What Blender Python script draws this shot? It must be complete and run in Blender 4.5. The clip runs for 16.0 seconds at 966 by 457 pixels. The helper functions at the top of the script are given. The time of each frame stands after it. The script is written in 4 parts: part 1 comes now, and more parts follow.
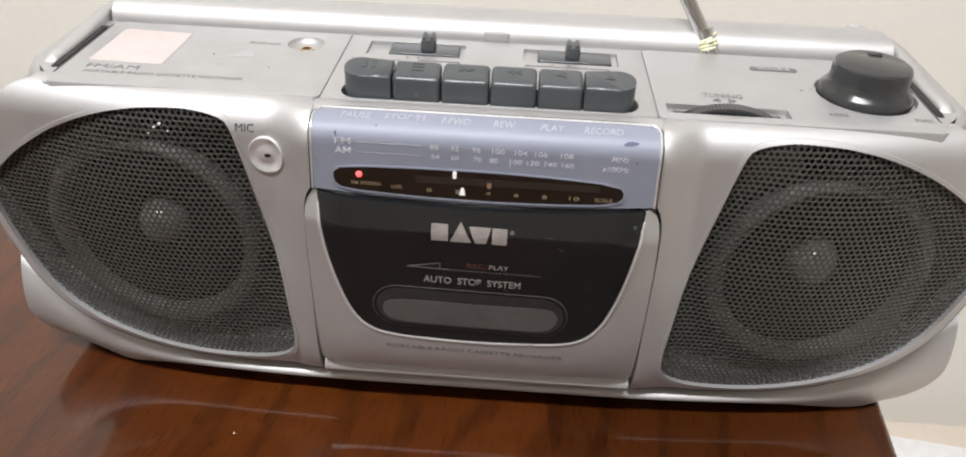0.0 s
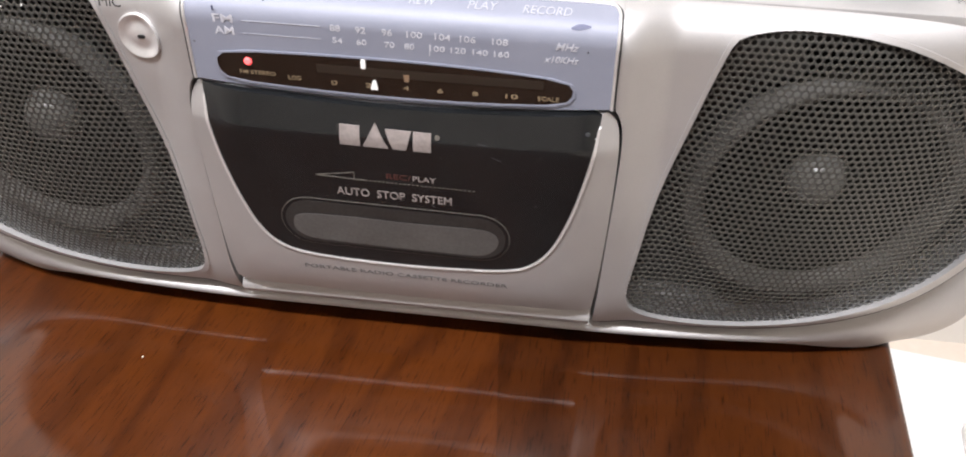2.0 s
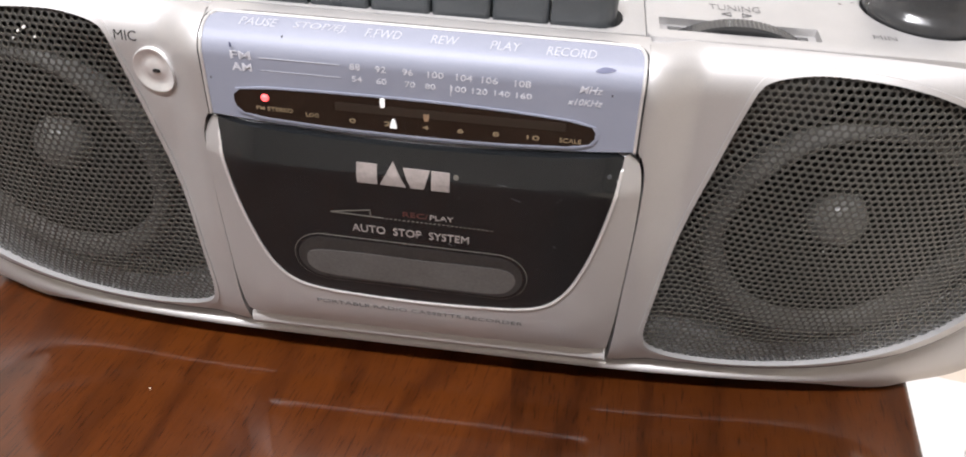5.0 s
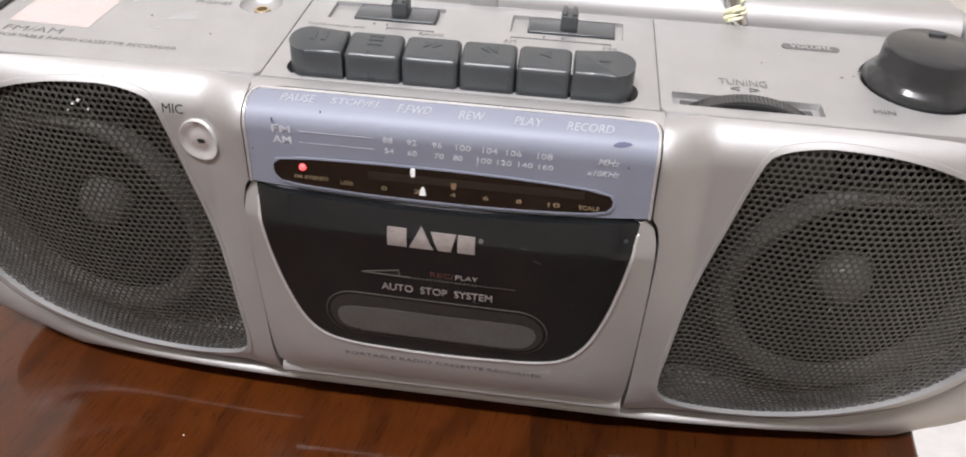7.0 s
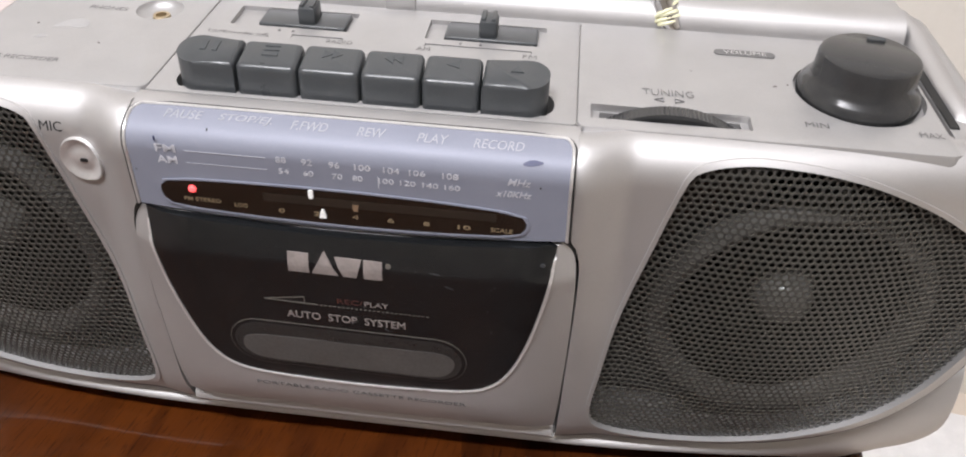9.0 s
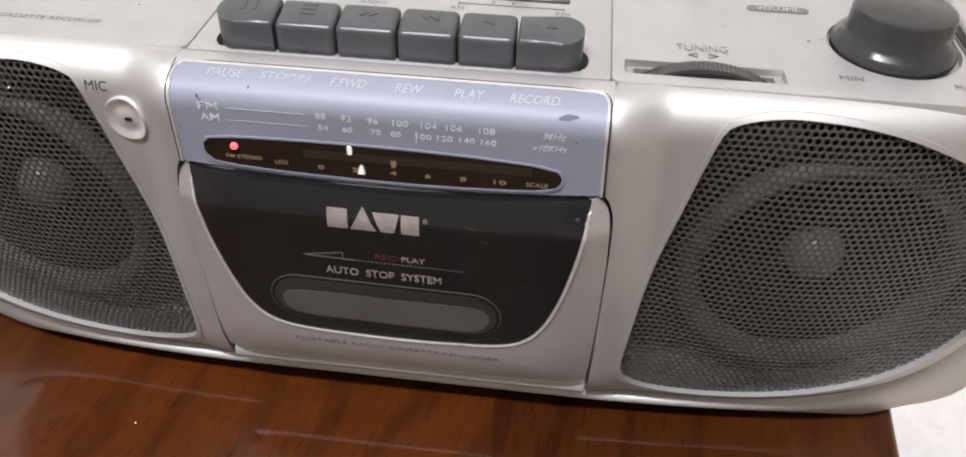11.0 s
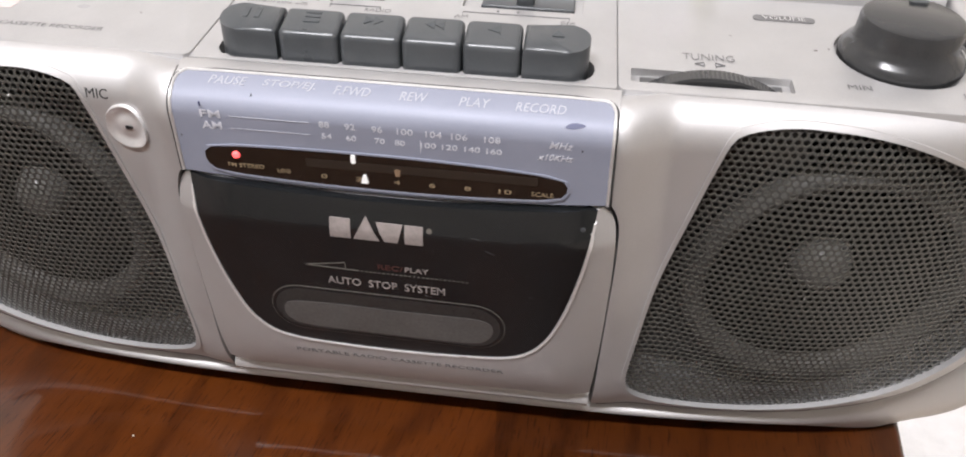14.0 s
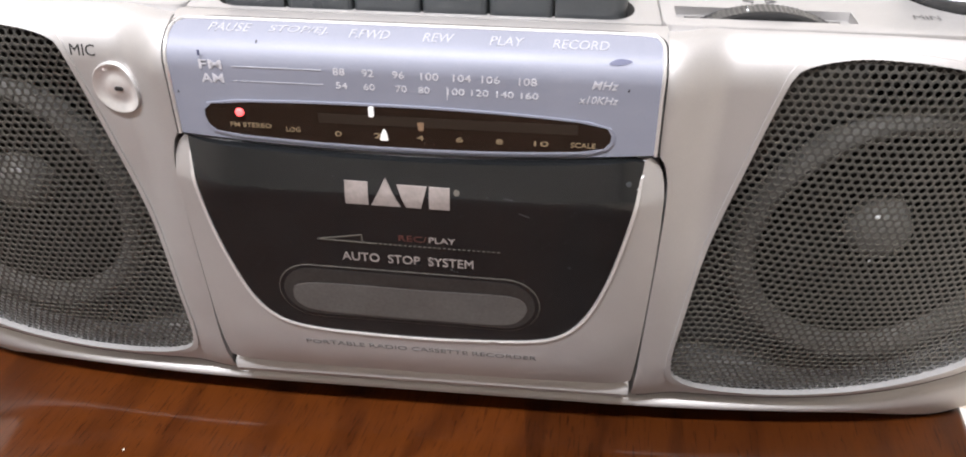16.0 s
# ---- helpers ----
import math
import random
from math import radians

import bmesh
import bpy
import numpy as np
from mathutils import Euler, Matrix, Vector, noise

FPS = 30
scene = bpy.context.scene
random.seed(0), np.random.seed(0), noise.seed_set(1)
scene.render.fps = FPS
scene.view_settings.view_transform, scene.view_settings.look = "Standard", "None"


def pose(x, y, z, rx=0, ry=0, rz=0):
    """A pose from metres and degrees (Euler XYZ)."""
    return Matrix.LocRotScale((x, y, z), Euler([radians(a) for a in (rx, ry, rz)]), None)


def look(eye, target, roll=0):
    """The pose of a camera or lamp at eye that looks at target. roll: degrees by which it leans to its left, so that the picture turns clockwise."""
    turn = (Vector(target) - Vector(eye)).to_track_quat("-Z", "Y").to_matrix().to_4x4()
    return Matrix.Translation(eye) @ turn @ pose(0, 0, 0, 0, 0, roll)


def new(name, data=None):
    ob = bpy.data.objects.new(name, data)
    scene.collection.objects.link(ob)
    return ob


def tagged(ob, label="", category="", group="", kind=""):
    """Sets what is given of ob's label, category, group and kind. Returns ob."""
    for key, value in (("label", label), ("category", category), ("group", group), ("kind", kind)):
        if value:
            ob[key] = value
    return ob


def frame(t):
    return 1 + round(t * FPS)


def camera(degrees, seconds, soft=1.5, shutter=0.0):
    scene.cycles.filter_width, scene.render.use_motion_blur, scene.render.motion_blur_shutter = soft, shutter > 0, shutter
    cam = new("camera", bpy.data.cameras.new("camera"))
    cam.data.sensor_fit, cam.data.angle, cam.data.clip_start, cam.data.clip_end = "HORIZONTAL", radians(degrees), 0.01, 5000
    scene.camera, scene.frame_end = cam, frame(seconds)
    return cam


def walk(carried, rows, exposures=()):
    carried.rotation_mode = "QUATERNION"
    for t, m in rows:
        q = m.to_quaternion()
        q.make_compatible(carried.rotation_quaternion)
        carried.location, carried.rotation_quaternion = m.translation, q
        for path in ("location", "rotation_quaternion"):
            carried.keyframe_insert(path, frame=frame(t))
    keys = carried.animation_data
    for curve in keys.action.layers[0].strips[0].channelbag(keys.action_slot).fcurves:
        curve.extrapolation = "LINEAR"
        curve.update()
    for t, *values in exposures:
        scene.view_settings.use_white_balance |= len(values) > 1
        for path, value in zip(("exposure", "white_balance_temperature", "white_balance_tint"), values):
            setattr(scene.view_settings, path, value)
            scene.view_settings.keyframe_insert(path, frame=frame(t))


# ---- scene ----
cam = camera(61.96, 16.0, soft=1.9)
PATH = [
    (0, (0.0111, -0.2713, 0.2960), (-0.0015, 0.0595, 0.0715), 2.36),
    (0.5, (0.0192, -0.2533, 0.2990), (0.0045, 0.0676, 0.0607), 2.91),
    (1, (0.0419, -0.2462, 0.2992), (0.0146, 0.0692, 0.0546), 3.35),
    (1.5, (0.0403, -0.2491, 0.2977), (0.0165, 0.0493, 0.0324), 1.98),
    (2, (0.0493, -0.2191, 0.2664), (0.0205, 0.0791, 0.0015), 1.57),
    (2.5, (0.0551, -0.2040, 0.2655), (0.0220, 0.0946, 0.0014), 0.99),
    (3, (0.0543, -0.2039, 0.2702), (0.0238, 0.0943, 0.0053), 1.58),
    (5.3, (0.0392, -0.2096, 0.2718), (0.0103, 0.0918, 0.0104), 2.47),
    (5.5, (0.0378, -0.2099, 0.2725), (0.0079, 0.0933, 0.0133), 2.50),
    (6, (0.0347, -0.2120, 0.2882), (-0.0011, 0.0944, 0.0336), 1.62),
    (6.5, (0.0337, -0.2144, 0.2924), (0.0008, 0.0937, 0.0394), 2.05),
    (7, (0.0360, -0.2140, 0.2909), (0.0025, 0.0943, 0.0382), 1.93),
    (7.5, (0.0419, -0.2135, 0.2913), (0.0097, 0.0956, 0.0394), 1.82),
    (8, (0.0461, -0.2147, 0.2919), (0.0143, 0.0941, 0.0397), 1.72),
    (8.5, (0.0525, -0.1976, 0.2870), (0.0237, 0.1089, 0.0316), 2.02),
    (8.7, (0.0580, -0.1896, 0.2871), (0.0317, 0.1174, 0.0320), 2.19),
    (10.8, (0.0592, -0.1957, 0.2847), (0.0246, 0.1022, 0.0200), 0.95),
    (11, (0.0542, -0.1978, 0.2849), (0.0193, 0.0998, 0.0198), 0.80),
    (11.5, (0.0510, -0.1975, 0.2818), (0.0186, 0.0986, 0.0147), 1.07),
    (12, (0.0522, -0.1953, 0.2765), (0.0203, 0.1011, 0.0099), 1.22),
    (12.5, (0.0468, -0.1946, 0.2788), (0.0147, 0.1029, 0.0134), 1.61),
    (13, (0.0513, -0.1919, 0.2704), (0.0234, 0.1052, 0.0040), 2.29),
    (13.5, (0.0517, -0.1949, 0.2735), (0.0203, 0.1042, 0.0097), 1.73),
    (14, (0.0518, -0.1964, 0.2822), (0.0175, 0.1054, 0.0220), 1.04),
    (14.5, (0.0417, -0.1963, 0.2800), (0.0070, 0.1044, 0.0185), 1.53),
    (15, (0.0384, -0.1982, 0.2745), (0.0080, 0.1041, 0.0143), 2.17),
    (15.5, (0.0330, -0.2042, 0.2474), (0.0067, 0.1064, -0.0033), 2.15),
    (16, (0.0374, -0.1931, 0.2462), (0.0088, 0.1232, 0.0031), 0.15),
]
EXPO = [(t, stops, 6500, tint) for t, stops, tint in (
    (0.0, 0.02, 10), (0.5, -0.24, 10), (0.9, -0.20, 12), (1.5, 0.10, 14), (2.0, 0.46, 14), (2.5, 0.48, 14), (3.2, 0.46, 14), (5.5, 0.38, 14), (6.2, 0.16, 14), (7.0, -0.01, 14), (8.0, -0.09, 14),
    (8.7, -0.08, 14), (10.8, 0.01, 14), (11.5, 0.12, 14), (12.5, 0.16, 14), (13.0, 0.26, 14), (13.5, 0.26, 14), (14.0, 0.15, 14), (15.0, 0.16, 14), (15.5, 0.46, 14), (16.0, 0.48, 14))]
walk(cam, [(t, look(eye, target, roll)) for t, eye, target, roll in PATH], EXPO)

# ---- world and light ----
world = bpy.data.worlds.new("world")
scene.world = world
world.use_nodes = True
world.node_tree.nodes["Background"].inputs[0].default_value = (0.9, 0.93, 1.0, 1)
world.node_tree.nodes["Background"].inputs[1].default_value = 0.05

FLOOR, CEIL = -0.70, 1.95
LAMP = (-0.28, -0.73, CEIL - 0.06)


def area(name, eye, target, size, size_y, watts, colour):
    data = bpy.data.lights.new(name, "AREA")
    data.shape, data.size, data.size_y, data.energy, data.color = "RECTANGLE", size, size_y, watts, colour
    ob = new(name, data)
    ob.matrix_world = look(eye, target)
    return ob


area("tube_lamp_light", (LAMP[0], LAMP[1], LAMP[2] - 0.05), (LAMP[0], LAMP[1] + 0.20, 0), 1.15, 0.10, 70.0, (0.95, 0.97, 1.0))


# ---- materials ----
def nodes_of(name):
    m = bpy.data.materials.new(name)
    m.use_nodes = True
    nt = m.node_tree
    return m, nt, nt.nodes["Principled BSDF"]


def add(nt, kind, **inputs):
    n = nt.nodes.new(kind)
    for key, value in inputs.items():
        n.inputs[key.replace("_", " ")].default_value = value
    return n


def ramp(nt, source, a, b, lo=0.35, hi=0.65):
    r = nt.nodes.new("ShaderNodeValToRGB")
    r.color_ramp.elements[0].position, r.color_ramp.elements[0].color = lo, (*a, 1)
    r.color_ramp.elements[1].position, r.color_ramp.elements[1].color = hi, (*b, 1)
    nt.links.new(source, r.inputs["Fac"])
    return r


def stuff(name, a, b=None, rough=0.4, metal=0.0, coarse=40.0, fine=900.0, bump=0.02, coat=0.0, spread=0.08, stretch=(1, 1, 1)):
    """A surface with two scales of variation in colour and gloss, and a fine relief."""
    m, nt, p = nodes_of(name)
    b = b or tuple(min(1, c * 1.15) for c in a)
    tc = nt.nodes.new("ShaderNodeTexCoord")
    mp = nt.nodes.new("ShaderNodeMapping")
    mp.inputs["Scale"].default_value = stretch
    nt.links.new(tc.outputs["Object"], mp.inputs["Vector"])
    n1 = add(nt, "ShaderNodeTexNoise", Scale=coarse, Detail=6.0, Roughness=0.6)
    n2 = add(nt, "ShaderNodeTexNoise", Scale=fine, Detail=3.0, Roughness=0.6)
    for n in (n1, n2):
        nt.links.new(mp.outputs["Vector"], n.inputs["Vector"])
    mix = nt.nodes.new("ShaderNodeMath")
    mix.operation = "MULTIPLY_ADD"
    nt.links.new(n1.outputs["Fac"], mix.inputs[0])
    mix.inputs[1].default_value = 0.6
    half = nt.nodes.new("ShaderNodeMath")
    half.operation = "MULTIPLY"
    half.inputs[1].default_value = 0.4
    nt.links.new(n2.outputs["Fac"], half.inputs[0])
    nt.links.new(half.outputs[0], mix.inputs[2])
    r = ramp(nt, mix.outputs[0], a, b)
    nt.links.new(r.outputs["Color"], p.inputs["Base Color"])
    rr = nt.nodes.new("ShaderNodeMapRange")
    rr.inputs["To Min"].default_value, rr.inputs["To Max"].default_value = max(0.02, rough - spread), rough + spread
    nt.links.new(n1.outputs["Fac"], rr.inputs["Value"])
    nt.links.new(rr.outputs[0], p.inputs["Roughness"])
    p.inputs["Metallic"].default_value = metal
    p.inputs["Coat Weight"].default_value = coat
    p.inputs["Coat Roughness"].default_value = 0.08
    if bump:
        bp = add(nt, "ShaderNodeBump", Strength=bump, Distance=0.0005)
        nt.links.new(n2.outputs["Fac"], bp.inputs["Height"])
        nt.links.new(bp.outputs["Normal"], p.inputs["Normal"])
    return m


def wood(name, turn=6.0, tone=1.0):
    """Reddish-brown varnished wood, its grain along y."""
    m, nt, p = nodes_of(name)
    tc = nt.nodes.new("ShaderNodeTexCoord")
    mp = nt.nodes.new("ShaderNodeMapping")
    mp.inputs["Rotation"].default_value = (0, 0, radians(turn))
    nt.links.new(tc.outputs["Object"], mp.inputs["Vector"])

    def stretched(scale, sx, sy, detail):
        k = nt.nodes.new("ShaderNodeMapping")
        k.inputs["Scale"].default_value = (sx, sy, 1)
        nt.links.new(mp.outputs["Vector"], k.inputs["Vector"])
        n = add(nt, "ShaderNodeTexNoise", Scale=scale, Detail=detail, Roughness=0.62, Distortion=0.6)
        nt.links.new(k.outputs["Vector"], n.inputs["Vector"])
        return n

    big = stretched(9.0, 1.0, 0.35, 4.0)
    w = add(nt, "ShaderNodeTexWave", Scale=7.0, Distortion=9.0, Detail=4.0, Detail_Scale=1.4)
    k = nt.nodes.new("ShaderNodeMapping")
    k.inputs["Scale"].default_value = (1.4, 0.42, 1)
    nt.links.new(mp.outputs["Vector"], k.inputs["Vector"])
    nt.links.new(k.outputs["Vector"], w.inputs["Vector"])
    fine = stretched(60.0, 5.0, 0.75, 5.0)
    pore = stretched(300.0, 4.0, 0.30, 2.0)
    c1 = ramp(nt, w.outputs["Fac"], tuple(tone * c for c in (0.036, 0.0080, 0.0014)), tuple(tone * c for c in (0.094, 0.0235, 0.0034)), 0.0, 0.35)
    c2 = ramp(nt, big.outputs["Fac"], tuple(tone * c for c in (0.040, 0.0092, 0.0014)), tuple(tone * c for c in (0.120, 0.0318, 0.0042)), 0.3, 0.75)
    c3 = ramp(nt, fine.outputs["Fac"], tuple(tone * c for c in (0.018, 0.004, 0.0010)), tuple(tone * c for c in (0.088, 0.0216, 0.0035)), 0.3, 0.7)
    m1 = nt.nodes.new("ShaderNodeMixRGB")
    m1.inputs[0].default_value = 0.5
    nt.links.new(c1.outputs[0], m1.inputs[1])
    nt.links.new(c2.outputs[0], m1.inputs[2])
    m2 = nt.nodes.new("ShaderNodeMixRGB")
    m2.inputs[0].default_value = 0.26
    nt.links.new(m1.outputs[0], m2.inputs[1])
    nt.links.new(c3.outputs[0], m2.inputs[2])
    c4 = ramp(nt, pore.outputs["Fac"], (0.42, 0.36, 0.32), (1, 1, 1), 0.34, 0.42)
    m3 = nt.nodes.new("ShaderNodeMixRGB")
    m3.blend_type = "MULTIPLY"
    m3.inputs[0].default_value = 0.95
    nt.links.new(m2.outputs[0], m3.inputs[1])
    nt.links.new(c4.outputs[0], m3.inputs[2])
    nt.links.new(m3.outputs[0], p.inputs["Base Color"])
    rr = nt.nodes.new("ShaderNodeMapRange")
    rr.inputs["To Min"].default_value, rr.inputs["To Max"].default_value = 0.30, 0.42
    nt.links.new(fine.outputs["Fac"], rr.inputs["Value"])
    nt.links.new(rr.outputs[0], p.inputs["Roughness"])
    p.inputs["Coat Weight"].default_value = 0.75
    p.inputs["Specular IOR Level"].default_value = 0.12
    p.inputs["Coat IOR"].default_value = 1.5
    p.inputs["Coat Roughness"].default_value = 0.085
    bp = add(nt, "ShaderNodeBump", Strength=0.06, Distance=0.0005)
    nt.links.new(fine.outputs["Fac"], bp.inputs["Height"])
    nt.links.new(bp.outputs["Normal"], p.inputs["Normal"])
    return m


def glowing(name, colour, strength):
    m, nt, p = nodes_of(name)
    p.inputs["Base Color"].default_value = (*colour, 1)
    p.inputs["Emission Color"].default_value = (*colour, 1)
    p.inputs["Emission Strength"].default_value = strength
    return m


SILVER = stuff("silver paint", (0.480, 0.470, 0.466), (0.530, 0.520, 0.516), rough=0.59, metal=0.88, coarse=30, fine=2500, bump=0.03, spread=0.05)
SILVER_TOP = stuff("matte silver plastic", (0.365, 0.357, 0.353), (0.425, 0.417, 0.412), rough=0.44, metal=0.5, coarse=45, fine=2600, bump=0.05)
SILVER_BRIGHT = stuff("bright silver edge", (0.62, 0.61, 0.6), rough=0.3, metal=0.6, bump=0)
BLUE = stuff("metallic blue-grey paint", (0.205, 0.216, 0.266), (0.232, 0.243, 0.296), rough=0.56, metal=0.15, coarse=30, fine=2500, bump=0.02)
GREY = stuff("slate grey plastic", (0.043, 0.047, 0.050), (0.058, 0.062, 0.065), rough=0.30, coarse=60, fine=1800, bump=0.03)
GREY_DARK = stuff("dark grey legend", (0.10, 0.098, 0.097), (0.16, 0.157, 0.155), rough=0.5, bump=0)
GLYPH = stuff("faded key symbol", (0.040, 0.045, 0.048), (0.06, 0.065, 0.068), rough=0.5, bump=0)
KNOB = stuff("knob grey plastic", (0.022, 0.0225, 0.023), (0.032, 0.0325, 0.033), rough=0.17, coarse=60, fine=1800, bump=0.03)
BLACK = stuff("gloss black plastic", (0.0060, 0.0068, 0.0074), (0.0098, 0.0106, 0.0112), rough=0.14, coarse=50, fine=1500, bump=0.01, spread=0.05)
DIAL = stuff("dial window plastic", (0.010, 0.007, 0.005), (0.018, 0.012, 0.009), rough=0.18, bump=0)
# Paler than the sheet: light caught by the hole lips, put into colour.
HOLE = stuff("lit hole edge", (0.046, 0.043, 0.035), (0.080, 0.075, 0.062), rough=0.30, bump=0)
MESH = stuff("black perforated metal", (0.018, 0.0174, 0.0152), (0.028, 0.027, 0.024), rough=0.48, metal=0.0, coarse=50, fine=1200, bump=0)
CONE = stuff("speaker cone paper", (0.006, 0.006, 0.005), (0.010, 0.0095, 0.008), rough=0.75, coarse=80, fine=900, bump=0.1)
CAP = stuff("grey dust cap", (0.17, 0.166, 0.155), (0.23, 0.226, 0.212), rough=0.22, bump=0.05)
RING = stuff("speaker ring foam", (0.11, 0.105, 0.098), (0.15, 0.145, 0.136), rough=0.5, bump=0.1)
MESH.node_tree.nodes["Principled BSDF"].inputs["Specular IOR Level"].default_value = 0.9
CONE.node_tree.nodes["Principled BSDF"].inputs["Specular IOR Level"].default_value = 0.1
WELL = stuff("black recess", (0.008, 0.008, 0.008), rough=0.6, bump=0)
INK_DIM = stuff("worn pale print", (0.315, 0.32, 0.355), (0.395, 0.40, 0.435), rough=0.5, bump=0, coarse=500)
INK = stuff("pale print", (0.44, 0.44, 0.48), (0.56, 0.56, 0.60), rough=0.5, bump=0, coarse=300)
LINE = stuff("faint grey-brown line", (0.075, 0.068, 0.058), (0.12, 0.108, 0.092), rough=0.5, bump=0)
GOLD = stuff("dull gold print", (0.19, 0.138, 0.082), (0.25, 0.185, 0.112), rough=0.5, bump=0)
EMBLEM = stuff("worn pinkish print", (0.18, 0.155, 0.145), (0.27, 0.235, 0.22), rough=0.4, bump=0, coarse=300)
REDINK = stuff("dim red print", (0.050, 0.014, 0.011), rough=0.5, bump=0)
POINTER = stuff("white pointer", (0.85, 0.85, 0.83), rough=0.4, bump=0)
AMBER = stuff("amber reflector", (0.20, 0.13, 0.08), rough=0.4, bump=0)
PEN = stuff("blue pen ink", (0.03, 0.035, 0.09), rough=0.5, bump=0)
LED = glowing("red lamp", (1.0, 0.10, 0.10), 1.6)
STICKER = stuff("faded pink paper", (0.43, 0.365, 0.345), (0.49, 0.42, 0.40), rough=0.7, coarse=60, fine=700)
CHROME = stuff("chromed rod", (0.62, 0.62, 0.62), rough=0.16, metal=1.0, bump=0)
BRASS = stuff("worn brass", (0.55, 0.44, 0.28), rough=0.3, metal=1.0, bump=0)
THREAD = stuff("cream rubber", (0.70, 0.68, 0.46), (0.8, 0.78, 0.56), rough=0.6)
TAPEWIN = stuff("smoked window", (0.052, 0.049, 0.046), (0.080, 0.076, 0.072), rough=0.16, bump=0)
BLACK.node_tree.nodes["Principled BSDF"].inputs["Specular IOR Level"].default_value = 0.52
# Dark tone for the tape window's upper part, its shading put into colour.
TAPEDARK = stuff("shaded window tone", (0.017, 0.016, 0.0155), (0.028, 0.027, 0.026), rough=0.16, bump=0)
WOOD = wood("varnished reddish wood", 11.0, 0.80)
WOOD_STRAIGHT = wood("varnished darker wood", 3.0, 0.54)
WALL = stuff("cream wall paint", (0.74, 0.71, 0.66), (0.78, 0.75, 0.70), rough=0.7, coarse=3, fine=120, bump=0.15)
WHITE = stuff("white paint", (0.78, 0.77, 0.75), rough=0.6, coarse=4, fine=150, bump=0.1)
TILE = stuff("cream floor tile", (0.70, 0.61, 0.52), (0.76, 0.67, 0.58), rough=0.35, coarse=8, fine=90, bump=0.05)
WHITEPL = stuff("white plastic", (0.78, 0.77, 0.77), rough=0.4, bump=0.02)


# ---- building helpers ----
def link(name, mesh, material, parent=None, label=""):
    ob = new(name, mesh)
    mesh.materials.append(material)
    if parent:
        ob.parent = parent
    return tagged(ob, label)


def smooth(mesh, angle=38):
    mesh.shade_smooth()
    mesh.set_sharp_from_angle(angle=radians(angle))
    return mesh


def part(name, bm, material, parent=None, label="", angle=38):
    mesh = bpy.data.meshes.new(name)
    bmesh.ops.recalc_face_normals(bm, faces=bm.faces)
    bm.to_mesh(mesh)
    bm.free()
    return link(name, smooth(mesh, angle), material, parent, label)


def box(x0, x1, y0, y1, z0, z1, r=0.0, seg=2):
    bm = bmesh.new()
    bmesh.ops.create_cube(bm, size=1.0)
    for v in bm.verts:
        v.co = Vector(((x0, x1)[v.co.x > 0], (y0, y1)[v.co.y > 0], (z0, z1)[v.co.z > 0]))
    if r:
        bmesh.ops.bevel(bm, geom=list(bm.edges), offset=r, segments=seg, affect="EDGES", profile=0.5)
    return bm


def prism(outline, z0, z1, r=0.0, axis="z", seg=2):
    """An outline in a plane, given thickness; its far rim is rounded by r. axis y: the outline lies in x, z and z0 faces the viewer."""
    bm = bmesh.new()
    if axis == "z":
        low, high = [(x, y, z0) for x, y in outline], [(x, y, z1) for x, y in outline]
    else:
        low, high = [(x, z1, y) for x, y in outline], [(x, z0, y) for x, y in outline]
    a, b = [bm.verts.new(c) for c in low], [bm.verts.new(c) for c in high]
    bm.faces.new(a)
    top = bm.faces.new(b)
    n = len(a)
    for i in range(n):
        bm.faces.new((a[i], a[(i + 1) % n], b[(i + 1) % n], b[i]))
    if r:
        bmesh.ops.bevel(bm, geom=list(top.edges), offset=r, segments=seg, affect="EDGES", profile=0.5)
    return bm


def pill(x0, x1, y0, y1, r=None, n=8):
    r = min(x1 - x0, y1 - y0) / 2 if r is None else r
    pts = []
    for cx, cy, a0 in ((x1 - r, y1 - r, 0), (x0 + r, y1 - r, 90), (x0 + r, y0 + r, 180), (x1 - r, y0 + r, 270)):
        pts += [(cx + r * math.cos(radians(a0 + 90 * i / n)), cy + r * math.sin(radians(a0 + 90 * i / n))) for i in range(n + 1)]
    out = [pts[0]]
    for q in pts[1:]:
        if (Vector(q) - Vector(out[-1])).length > 1e-6:
            out.append(q)
    if (Vector(out[0]) - Vector(out[-1])).length < 1e-6:
        out.pop()
    return out


def disc(cx, cy, r, n=32, ry=None):
    return [(cx + r * math.cos(2 * math.pi * i / n), cy + (ry or r) * math.sin(2 * math.pi * i / n)) for i in range(n)]


def lathe(profile, n=48, axis="z", at=(0, 0, 0)):
    """profile: (radius, height) from the axis outwards or along it."""
    bm = bmesh.new()
    rings = []
    for r, h in profile:
        ring = []
        for i in range(n):
            a = 2 * math.pi * i / n
            u, v = r * math.cos(a), r * math.sin(a)
            p = (u, v, h) if axis == "z" else (u, h, v)
            ring.append(bm.verts.new(Vector(p) + Vector(at)))
        rings.append(ring)
    for a, b in zip(rings, rings[1:]):
        for i in range(n):
            bm.faces.new((a[i], a[(i + 1) % n], b[(i + 1) % n], b[i]))
    bmesh.ops.remove_doubles(bm, verts=bm.verts, dist=1e-6)
    return bm


